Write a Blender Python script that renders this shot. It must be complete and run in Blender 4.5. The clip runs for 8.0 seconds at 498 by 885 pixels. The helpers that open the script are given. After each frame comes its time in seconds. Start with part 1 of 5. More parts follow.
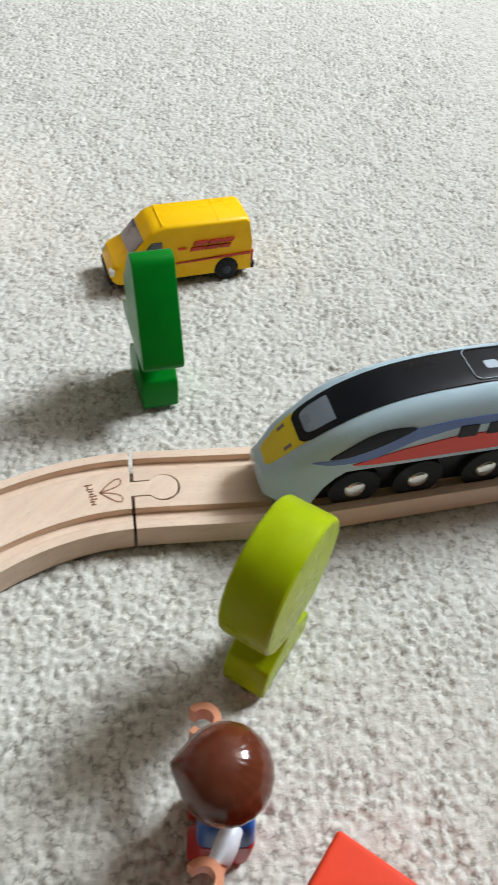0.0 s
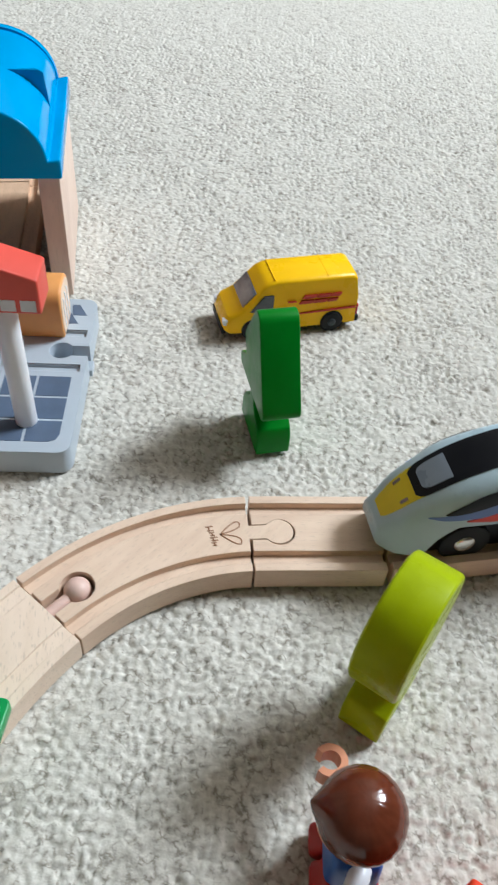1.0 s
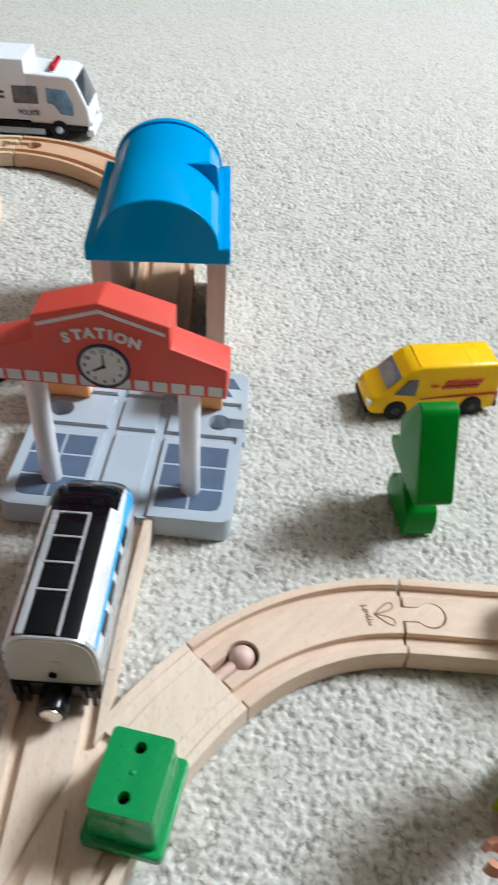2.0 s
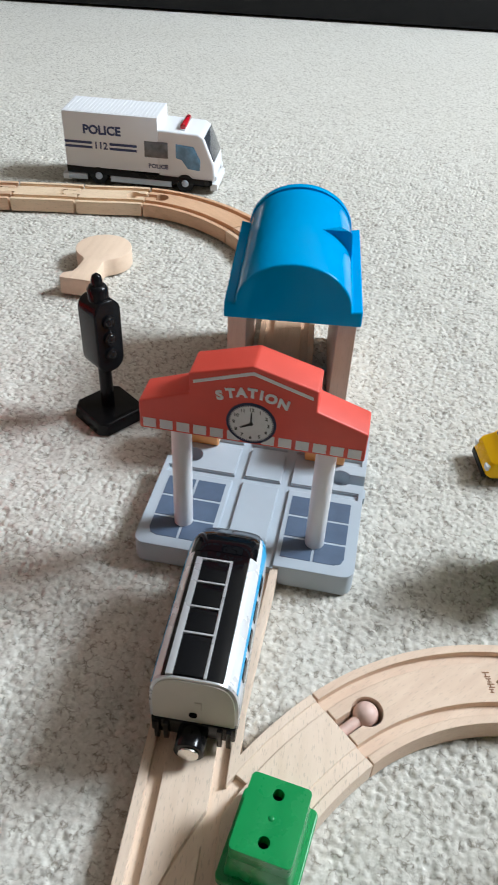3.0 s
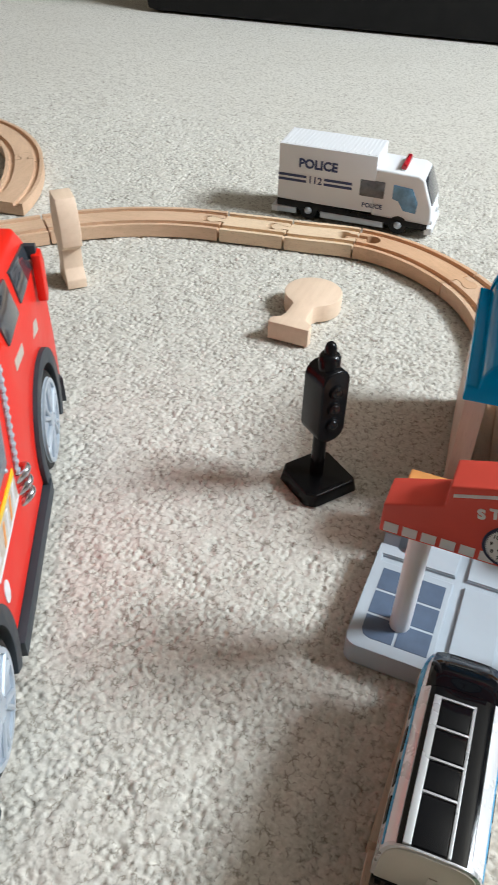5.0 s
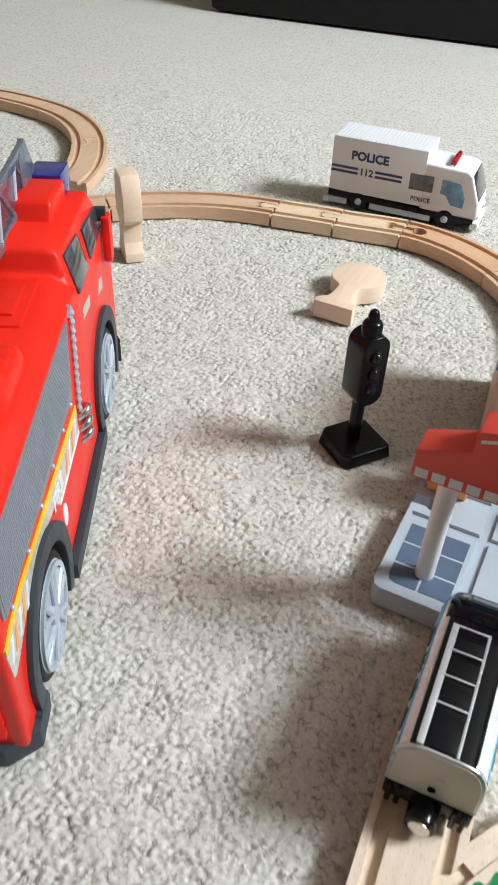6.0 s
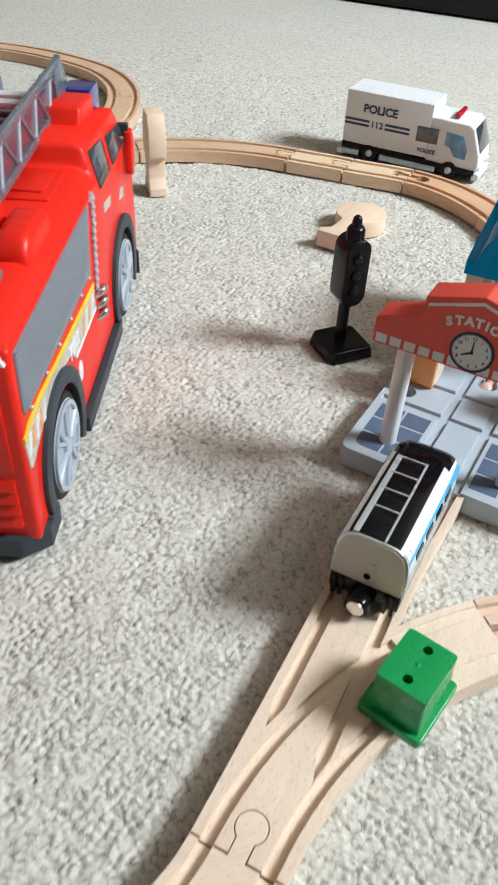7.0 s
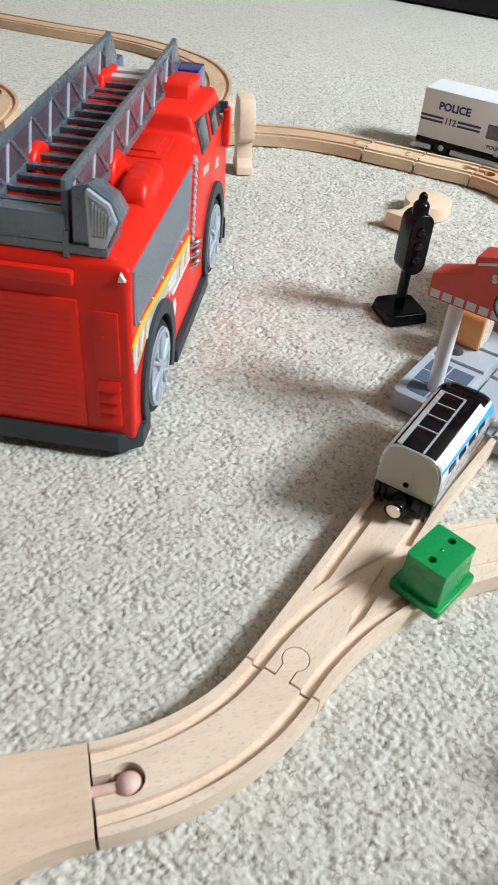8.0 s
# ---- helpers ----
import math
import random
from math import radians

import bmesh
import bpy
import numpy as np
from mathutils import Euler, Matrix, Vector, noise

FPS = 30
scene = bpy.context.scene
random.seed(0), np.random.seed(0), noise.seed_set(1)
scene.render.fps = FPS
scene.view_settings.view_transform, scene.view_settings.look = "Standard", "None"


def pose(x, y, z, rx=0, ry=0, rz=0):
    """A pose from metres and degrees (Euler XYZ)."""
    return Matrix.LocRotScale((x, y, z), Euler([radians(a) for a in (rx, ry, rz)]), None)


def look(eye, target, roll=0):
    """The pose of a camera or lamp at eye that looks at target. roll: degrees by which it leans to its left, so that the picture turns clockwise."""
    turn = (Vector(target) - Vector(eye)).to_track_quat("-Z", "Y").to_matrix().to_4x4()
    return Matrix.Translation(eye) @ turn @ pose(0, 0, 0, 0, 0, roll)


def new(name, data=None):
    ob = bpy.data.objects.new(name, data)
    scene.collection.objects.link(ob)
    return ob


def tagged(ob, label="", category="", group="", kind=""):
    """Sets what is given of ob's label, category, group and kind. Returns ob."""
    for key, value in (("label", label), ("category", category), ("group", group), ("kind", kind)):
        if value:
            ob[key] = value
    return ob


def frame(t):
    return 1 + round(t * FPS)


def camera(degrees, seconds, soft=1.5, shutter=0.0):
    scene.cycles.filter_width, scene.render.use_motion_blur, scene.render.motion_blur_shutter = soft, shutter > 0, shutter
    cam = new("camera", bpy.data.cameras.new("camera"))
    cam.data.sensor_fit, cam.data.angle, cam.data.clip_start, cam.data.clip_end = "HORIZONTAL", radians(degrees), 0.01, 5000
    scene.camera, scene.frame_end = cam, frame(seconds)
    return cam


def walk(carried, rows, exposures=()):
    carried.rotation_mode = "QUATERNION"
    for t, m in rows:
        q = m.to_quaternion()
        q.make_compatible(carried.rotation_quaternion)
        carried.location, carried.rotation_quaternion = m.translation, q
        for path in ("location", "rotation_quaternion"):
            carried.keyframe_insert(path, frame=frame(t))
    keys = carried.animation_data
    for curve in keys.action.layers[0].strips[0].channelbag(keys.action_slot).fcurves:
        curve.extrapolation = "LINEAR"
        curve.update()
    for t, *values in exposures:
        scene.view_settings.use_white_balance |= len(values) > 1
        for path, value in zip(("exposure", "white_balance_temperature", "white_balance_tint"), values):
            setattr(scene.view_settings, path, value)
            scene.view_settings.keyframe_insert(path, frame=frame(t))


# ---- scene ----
cam = camera(36.10, 8.0, shutter=0.4)
PATH = [
    (0, (0.00526, 0.00649, 0.26029), (0.02384, 0.27378, -0.03671), 6.589),
    (0.5, (-0.01304, -0.00032, 0.26275), (-0.00992, 0.27094, -0.03120), 5.495),
    (1, (-0.02542, -0.00098, 0.27586), (-0.03284, 0.27678, -0.01188), 5.303),
    (1.5, (-0.04327, -0.00818, 0.28777), (-0.06464, 0.27392, 0.00500), 4.822),
    (2, (-0.06902, -0.01007, 0.30166), (-0.11415, 0.27757, 0.02738), 3.753),
    (2.2, (-0.07995, -0.01320, 0.30387), (-0.13574, 0.27610, 0.03332), 3.467),
    (3.3, (-0.10471, -0.02762, 0.32727), (-0.19337, 0.26199, 0.06599), 3.152),
    (3.5, (-0.10851, -0.02962, 0.33107), (-0.20152, 0.25800, 0.06911), 3.404),
    (4, (-0.11726, -0.01990, 0.32714), (-0.22332, 0.26271, 0.06469), 3.379),
    (4.5, (-0.14633, 0.00754, 0.31894), (-0.26596, 0.28242, 0.05412), 3.215),
    (5, (-0.16857, 0.00439, 0.32679), (-0.31300, 0.27051, 0.06540), 1.685),
    (5.2, (-0.16932, -0.00097, 0.32587), (-0.31835, 0.26390, 0.06581), 2.293),
    (6.3, (-0.12879, -0.05077, 0.32126), (-0.29212, 0.20617, 0.06182), 2.795),
    (6.5, (-0.10894, -0.06356, 0.31773), (-0.27346, 0.19195, 0.05764), 2.910),
    (7, (-0.07612, -0.09759, 0.31237), (-0.24881, 0.15078, 0.05067), 3.318),
    (7.5, (-0.04782, -0.13437, 0.31496), (-0.23628, 0.10233, 0.05331), 3.585),
    (8, (-0.03009, -0.16886, 0.32469), (-0.22326, 0.06310, 0.06225), 4.747),
]
walk(cam, [(t, look(eye, target, roll)) for t, eye, target, roll in PATH],
     [(0, -0.10, 6080, 9), (0.6, -0.18, 6050, 9), (2.2, -0.07, 5950, 9), (3.5, -0.14, 6050, 9), (5, -0.05, 6220, 9), (8, 0.05, 6180, 8)])

# ---- world and light: daylight from a window in the right-hand wall ----
world = bpy.data.worlds.new("daylight")
scene.world = world
world.use_nodes = True
wn = world.node_tree.nodes
sky = wn.new("ShaderNodeTexSky")
sky.sky_type = "NISHITA"
sky.sun_disc = False
sky.sun_elevation = radians(40)
sky.sun_rotation = radians(80)
world.node_tree.links.new(sky.outputs[0], wn["Background"].inputs[0])
wn["Background"].inputs[1].default_value = 0.1

WIN_X, WIN_Y, WIN_Z, WIN_W, WIN_H = 1.75, 1.40, 2.02, 0.95, 0.9
lamp = bpy.data.lights.new("window_daylight", "AREA")
lamp.shape, lamp.size, lamp.size_y = "RECTANGLE", WIN_W, WIN_H
lamp.energy, lamp.color = 206, (0.91, 0.97, 1.0)
lamp_ob = new("window_daylight", lamp)
lamp_ob.matrix_world = look((WIN_X + 0.03, WIN_Y, WIN_Z), (WIN_X - 1, WIN_Y, WIN_Z))

# ---- materials ----
def node_mat(name):
    m = bpy.data.materials.new(name)
    m.use_nodes = True
    nt = m.node_tree
    return m, nt, nt.nodes["Principled BSDF"], nt.nodes.new("ShaderNodeTexCoord")


def noise_node(nt, vec, scale, detail=3.0, rough=0.55):
    n = nt.nodes.new("ShaderNodeTexNoise")
    n.inputs["Scale"].default_value, n.inputs["Detail"].default_value = scale, detail
    n.inputs["Roughness"].default_value = rough
    nt.links.new(vec, n.inputs["Vector"])
    return n


def mapped(nt, coord, sx, sy, sz):
    mp = nt.nodes.new("ShaderNodeMapping")
    mp.inputs["Scale"].default_value = (sx, sy, sz)
    nt.links.new(coord.outputs["Object"], mp.inputs["Vector"])
    return mp.outputs[0]


def ramp(nt, fac, stops):
    r = nt.nodes.new("ShaderNodeValToRGB")
    while len(r.color_ramp.elements) < len(stops):
        r.color_ramp.elements.new(0.5)
    for e, (p, c) in zip(r.color_ramp.elements, stops):
        e.position, e.color = p, (*c, 1)
    nt.links.new(fac, r.inputs[0])
    return r.outputs[0]


def mix(nt, a, b, fac, mode="MIX"):
    n = nt.nodes.new("ShaderNodeMix")
    n.data_type, n.blend_type = "RGBA", mode
    for sock, v in ((n.inputs[0], fac), (n.inputs[6], a), (n.inputs[7], b)):
        if isinstance(v, (int, float)):
            sock.default_value = v
        elif isinstance(v, tuple):
            sock.default_value = (*v, 1)
        else:
            nt.links.new(v, sock)
    return n.outputs[2]


def set_bump(nt, bsdf, height, strength, dist=0.0004, edge=0.0):
    b = nt.nodes.new("ShaderNodeBump")
    b.inputs["Strength"].default_value, b.inputs["Distance"].default_value = strength, dist
    nt.links.new(height, b.inputs["Height"])
    if edge:
        bv = nt.nodes.new("ShaderNodeBevel")
        bv.samples = 3
        bv.inputs["Radius"].default_value = edge
        nt.links.new(bv.outputs[0], b.inputs["Normal"])
    nt.links.new(b.outputs[0], bsdf.inputs["Normal"])


def scaled(c, k):
    return tuple(min(1.0, v * k) for v in c)


def plain(name, col, rough=0.4, metal=0.0, var=0.10, scale=60, bump=0.12, bscale=900, coat=0.0, edge=0.0, spec=0.5):
    """Paint, plastic or metal with slight unevenness at two scales."""
    m, nt, bs, co = node_mat(name)
    n1 = noise_node(nt, co.outputs["Object"], scale, 4)
    n2 = noise_node(nt, co.outputs["Object"], bscale, 2)
    c = ramp(nt, n1.outputs[0], [(0.3, scaled(col, 1 - var)), (0.7, scaled(col, 1 + var))])
    nt.links.new(c, bs.inputs["Base Color"])
    rr = ramp(nt, n1.outputs[0], [(0.35, (max(rough - 0.06, 0.02),) * 3), (0.7, (min(rough + 0.07, 1),) * 3)])
    nt.links.new(rr, bs.inputs["Roughness"])
    bs.inputs["Metallic"].default_value = metal
    bs.inputs["Coat Weight"].default_value = coat
    bs.inputs["Specular IOR Level"].default_value = spec
    set_bump(nt, bs, n2.outputs[0], bump, 0.0002, edge)
    return m


def wood(name, light, dark, rough=0.55, flecks=0.5, edge=0.0006, along=(1, 0.1, 1)):
    """Beech: long grain streaks, short darker flecks, faint pores."""
    m, nt, bs, co = node_mat(name)
    ax, ay, az = along
    g = noise_node(nt, mapped(nt, co, 260 * ax, 260 * ay, 260 * az), 1.0, 4)
    big = noise_node(nt, co.outputs["Object"], 22, 3)
    f = noise_node(nt, mapped(nt, co, 1500 * ax, 1500 * ay * 1.6, 1500 * az), 1.0, 1)
    c = ramp(nt, g.outputs[0], [(0.3, dark), (0.62, light)])
    c = mix(nt, c, ramp(nt, big.outputs[0], [(0.3, scaled(dark, 0.92)), (0.7, scaled(light, 1.06))]), 0.4)
    fl = ramp(nt, f.outputs[0], [(0.60, (0, 0, 0)), (0.68, (flecks,) * 3)])
    c = mix(nt, c, scaled(dark, 0.62), fl)
    nt.links.new(c, bs.inputs["Base Color"])
    bs.inputs["Roughness"].default_value = rough
    set_bump(nt, bs, g.outputs[0], 0.12, 0.0003, edge)
    return m


BEECH = wood("beech", (0.78, 0.60, 0.455), (0.68, 0.485, 0.355), flecks=0.24)
BEECH_PALE = wood("pale_beech", (0.82, 0.66, 0.525), (0.73, 0.565, 0.425), flecks=0.42)
BEECH_WARM = wood("warm_beech", (0.70, 0.44, 0.27), (0.58, 0.34, 0.20), flecks=0.3)
BEECH_FAR = wood("aged_beech", (0.70, 0.475, 0.32), (0.58, 0.375, 0.24), flecks=0.3)
BEECH_SHORT = wood("yellow_beech", (0.80, 0.615, 0.43), (0.70, 0.50, 0.325), flecks=0.35)
PINE = wood("pale_maple", (0.82, 0.63, 0.475), (0.74, 0.55, 0.40), flecks=0.1, edge=0.0008)
PEG = plain("pink_beech", (0.68, 0.47, 0.40), 0.45, var=0.12, scale=150)
BURNT = plain("burnt_wood", (0.30, 0.14, 0.07), 0.7)
GREY = plain("platform_grey", (0.43, 0.485, 0.54), 0.4, var=0.03, bump=0.05, edge=0.0006)
SLATE = plain("slate_print", (0.092, 0.130, 0.20), 0.45, var=0.10, scale=120)
WHITE = plain("white_paint", (0.78, 0.78, 0.80), 0.35, var=0.03, coat=0.2)
RED_SIGN = plain("red_paint", (0.68, 0.075, 0.05), 0.45, var=0.05, bump=0.1)
PRINT_WHITE = plain("printed_white", (0.70, 0.70, 0.71), 0.5, var=0.05, scale=200)
NAVY = plain("navy_print", (0.012, 0.018, 0.06), 0.5)
BLACK_PRINT = plain("black_print", (0.015, 0.015, 0.018), 0.5)
BLUE = plain("blue_plastic", (0.0, 0.30, 0.64), 0.16, var=0.03, scale=30, bump=0.02, bscale=300, spec=0.18)
TUNNEL_WOOD = wood("tunnel_wood", (0.74, 0.575, 0.475), (0.64, 0.465, 0.37), flecks=0.2, along=(1, 1, 0.1))
ORANGE = plain("orange_wood", (0.78, 0.34, 0.10), 0.5, var=0.08)
BLACK = plain("black_plastic", (0.006, 0.006, 0.007), 0.20, var=0.2, scale=40, bump=0.06, bscale=400, spec=0.22)
BLACK_GLOSS = plain("black_gloss", (0.004, 0.0045, 0.006), 0.08, var=0.2, bump=0.02, spec=0.3)
LENS = plain("black_lens", (0.004, 0.0045, 0.006), 0.12, var=0.1, bump=0.01, coat=0.2)
SILVER = plain("silver_chrome", (0.62, 0.63, 0.66), 0.2, metal=0.9, var=0.05, bump=0.03)
SILVER_PAINT = plain("silver_paint", (0.60, 0.61, 0.63), 0.3, metal=0.5, var=0.04)
SILVER_SIDE = plain("silver_side", (0.82, 0.82, 0.84), 0.3, metal=0.2, var=0.02, coat=0.3)
CREAM = plain("cream_plastic", (0.58, 0.54, 0.48), 0.45, var=0.04)
SKY_BLUE = plain("sky_blue_print", (0.05, 0.42, 0.75), 0.3, var=0.05)
STEEL = plain("steel", (0.70, 0.68, 0.64), 0.22, metal=1.0, var=0.08)
GREEN_PLASTIC = plain("green_plastic", (0.007, 0.275, 0.07), 0.3, var=0.04, bump=0.05, bscale=500)
# near-black that paints the shade inside the holes and the slot
HOLE_SHADE = plain("hole_shade", (0.004, 0.006, 0.004), 0.9, spec=0.1)
GREEN = plain("green_paint", (0.004, 0.195, 0.012), 0.34, var=0.10, scale=80, bump=0.15, spec=0.18)
LIME = plain("lime_paint", (0.34, 0.425, 0.0), 0.3, var=0.10, scale=80, bump=0.14, spec=0.12)
YELLOW = plain("yellow_paint", (0.95, 0.54, 0.0), 0.3, var=0.03, bump=0.03, spec=0.2)
RED_PRINT = plain("red_print", (0.50, 0.03, 0.01), 0.45)
GLASS_DARK = plain("dark_glazing", (0.05, 0.055, 0.065), 0.08, var=0.2, coat=0.4)
GLASS_GREY = plain("grey_glazing", (0.20, 0.18, 0.18), 0.12, var=0.25, scale=120, coat=0.4)
GLASS_CAB = plain("smoked_glazing", (0.10, 0.105, 0.12), 0.12, var=0.4, scale=160, coat=0.3)
GLASS_PALE = plain("pale_glazing_print", (0.20, 0.235, 0.28), 0.3, var=0.05)
GLASS_BLUE = plain("blue_glazing", (0.13, 0.30, 0.48), 0.12, var=0.4, scale=120, coat=0.4)
RUBBER = plain("rubber", (0.008, 0.009, 0.010), 0.55, spec=0.25)
TRUCK_BLUE = plain("truck_blue_print", (0.030, 0.045, 0.13), 0.45)
TRUCK_WHITE = plain("truck_white", (0.76, 0.77, 0.79), 0.35, var=0.012, bump=0.02)
TRAIN_WHITE = plain("train_pale_blue", (0.45, 0.575, 0.635), 0.33, var=0.04, spec=0.3)
TRAIN_BLACK = plain("train_black", (0.005, 0.006, 0.009), 0.33, var=0.15, spec=0.25)
TRAIN_YELLOW = plain("train_yellow", (0.72, 0.56, 0.01), 0.4, var=0.08)
TRAIN_RED = plain("train_red", (0.70, 0.05, 0.03), 0.4, var=0.06)
TRAIN_BLUE = plain("train_blue", (0.12, 0.20, 0.48), 0.4, var=0.06)
FIRE_RED = plain("fire_engine_red", (0.72, 0.018, 0.008), 0.37, var=0.03, scale=25, bump=0.05, bscale=250, spec=0.3)
FIRE_GREY = plain("gunmetal_plastic", (0.15, 0.18, 0.215), 0.28, metal=0.35, var=0.08)
SMOKE = plain("smoky_plastic", (0.085, 0.062, 0.082), 0.2, var=0.1)
CHARCOAL = plain("charcoal_plastic", (0.034, 0.043, 0.052), 0.5, var=0.1, spec=0.35)
SHUTTER = plain("shutter_grey", (0.23, 0.25, 0.28), 0.4, metal=0.2, var=0.06)
RIM = plain("rim_silver", (0.47, 0.52, 0.58), 0.35, metal=0.3, var=0.08)
STRIPE_YELLOW = plain("stripe_yellow", (0.85, 0.55, 0.01), 0.4)
STRIPE_SILVER = plain("stripe_silver", (0.62, 0.57, 0.50), 0.35, metal=0.3, var=0.25, scale=300)
BEACON = plain("beacon_blue", (0.01, 0.02, 0.20), 0.15, coat=0.5)
HAIR = plain("brown_plastic_hair", (0.12, 0.028, 0.012), 0.14, var=0.2, scale=160, bump=0.35, bscale=420, coat=0.15)
SKIN = plain("peach_plastic", (0.72, 0.30, 0.16), 0.4, var=0.05)
SHIRT = plain("blue_shirt_plastic", (0.01, 0.10, 0.42), 0.35)
SLEEVE = plain("white_sleeve_plastic", (0.72, 0.73, 0.76), 0.4)
TROUSERS = plain("red_trouser_plastic", (0.45, 0.015, 0.012), 0.35)
RED_BLOCK = plain("red_block_paint", (0.78, 0.06, 0.022), 0.5, var=0.04, scale=90, spec=0.15)
SIREN = plain("siren_red", (0.50, 0.008, 0.02), 0.12, var=0.2, coat=0.5)
SOFA = plain("black_upholstery", (0.006, 0.006, 0.007), 0.85, var=0.3, scale=30, bump=0.5, bscale=600)
WALL_PAINT = plain("wall_paint", (0.245, 0.200, 0.150), 0.9, var=0.03, scale=4, bump=0.1, bscale=250)
CEIL_PAINT = plain("ceiling_paint", (0.32, 0.285, 0.24), 0.9, var=0.02, scale=4)


def carpet_mat():
    """Twist pile of pale yarns, grain by grain, mottled, with fine fibres; gap shade painted in."""
    m, nt, bs, co = node_mat("carpet_pile")
    a = noise_node(nt, co.outputs["Object"], 6, 3)
    b = noise_node(nt, co.outputs["Object"], 420, 4, 0.65)
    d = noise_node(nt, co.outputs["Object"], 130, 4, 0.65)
    f = noise_node(nt, co.outputs["Object"], 1500, 2, 0.7)
    warp = noise_node(nt, co.outputs["Object"], 350, 2)
    va = nt.nodes.new("ShaderNodeVectorMath")
    va.operation = "MULTIPLY_ADD"
    nt.links.new(warp.outputs["Color"], va.inputs[0])
    va.inputs[1].default_value = (0.0022, 0.0022, 0.0022)
    nt.links.new(co.outputs["Object"], va.inputs[2])
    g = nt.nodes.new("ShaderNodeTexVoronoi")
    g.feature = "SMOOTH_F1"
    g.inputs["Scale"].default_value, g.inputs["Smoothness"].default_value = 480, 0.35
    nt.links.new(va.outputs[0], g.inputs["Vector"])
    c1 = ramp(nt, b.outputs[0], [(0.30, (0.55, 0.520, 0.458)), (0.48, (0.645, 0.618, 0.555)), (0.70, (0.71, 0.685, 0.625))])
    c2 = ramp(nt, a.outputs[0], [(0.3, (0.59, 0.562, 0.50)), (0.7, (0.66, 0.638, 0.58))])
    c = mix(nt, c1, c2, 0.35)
    # brown flecks put the shade of crevices into the colour
    fleck_shade = ramp(nt, d.outputs[0], [(0.58, (0.0, 0.0, 0.0)), (0.72, (0.25, 0.25, 0.25))])
    c = mix(nt, c, (0.34, 0.305, 0.245), fleck_shade)
    # shade between the tufts, painted as broken lines of a dark colour
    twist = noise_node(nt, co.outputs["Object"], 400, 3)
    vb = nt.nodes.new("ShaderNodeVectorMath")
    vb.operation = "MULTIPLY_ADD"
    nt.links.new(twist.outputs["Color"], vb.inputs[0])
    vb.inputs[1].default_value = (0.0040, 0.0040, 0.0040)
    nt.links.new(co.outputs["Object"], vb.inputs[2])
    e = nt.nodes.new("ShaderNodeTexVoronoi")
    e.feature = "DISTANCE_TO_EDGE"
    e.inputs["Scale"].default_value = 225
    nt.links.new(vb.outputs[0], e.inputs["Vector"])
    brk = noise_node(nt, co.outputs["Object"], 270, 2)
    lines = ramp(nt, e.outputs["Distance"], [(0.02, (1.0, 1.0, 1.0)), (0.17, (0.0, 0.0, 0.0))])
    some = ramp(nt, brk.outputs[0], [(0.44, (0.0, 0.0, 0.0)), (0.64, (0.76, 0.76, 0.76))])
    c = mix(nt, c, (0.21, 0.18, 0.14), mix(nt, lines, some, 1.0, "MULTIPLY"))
    # each grain darkens to its edge: gap shade multiplied into the colour
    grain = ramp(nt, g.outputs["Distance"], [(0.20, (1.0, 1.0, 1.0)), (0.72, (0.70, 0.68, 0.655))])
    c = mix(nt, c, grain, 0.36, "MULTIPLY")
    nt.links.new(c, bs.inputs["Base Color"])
    bs.inputs["Roughness"].default_value = 0.95
    bs.inputs["Specular IOR Level"].default_value = 0.2
    bs.inputs["Sheen Weight"].default_value = 0.12
    bs.inputs["Sheen Roughness"].default_value = 0.6
    hgt = nt.nodes.new("ShaderNodeMath")
    hgt.operation = "MULTIPLY_ADD"
    nt.links.new(g.outputs["Distance"], hgt.inputs[0])
    hgt.inputs[1].default_value = -1.0
    nt.links.new(f.outputs[0], hgt.inputs[2])
    set_bump(nt, bs, hgt.outputs[0], 0.28, 0.0008)
    return m


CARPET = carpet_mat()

# ---- geometry helpers ----
from mathutils import geometry


def thing(name, x, y, z, deg, label, category, group="", kind=""):
    ob = new(name)
    ob.empty_display_size = 0.01
    ob.matrix_world = pose(x, y, z, 0, 0, deg)
    return tagged(ob, label, category, group, kind)


def finish(bm, bev=0.0, seg=2, sharp=38):
    bmesh.ops.remove_doubles(bm, verts=bm.verts, dist=1e-6)
    bmesh.ops.recalc_face_normals(bm, faces=bm.faces)
    if bev:
        edges = [e for e in bm.edges if len(e.link_faces) == 2 and e.calc_face_angle(0) > radians(30)]
        bmesh.ops.bevel(bm, geom=edges, offset=bev, segments=seg, affect="EDGES", profile=0.6, clamp_overlap=True)
    for f in bm.faces:
        f.smooth = True
    for e in bm.edges:
        e.smooth = len(e.link_faces) == 2 and e.calc_face_angle(0) < radians(sharp)


def part(name, bm, material, parent, label="", bev=0.0, seg=2, m=None, kind="", sharp=38):
    finish(bm, bev, seg, sharp)
    me = bpy.data.meshes.new(name)
    bm.to_mesh(me)
    bm.free()
    for one in material if isinstance(material, (list, tuple)) else [material]:
        me.materials.append(one)
    ob = new(name, me)
    ob.parent = parent
    if m is not None:
        ob.matrix_local = m
    return tagged(ob, label, "", "", kind)


def place(name, data, material, parent, m=None, label=""):
    """A further part on an existing mesh."""
    ob = new(name, data)
    ob.parent = parent
    if m is not None:
        ob.matrix_local = m
    return tagged(ob, label)


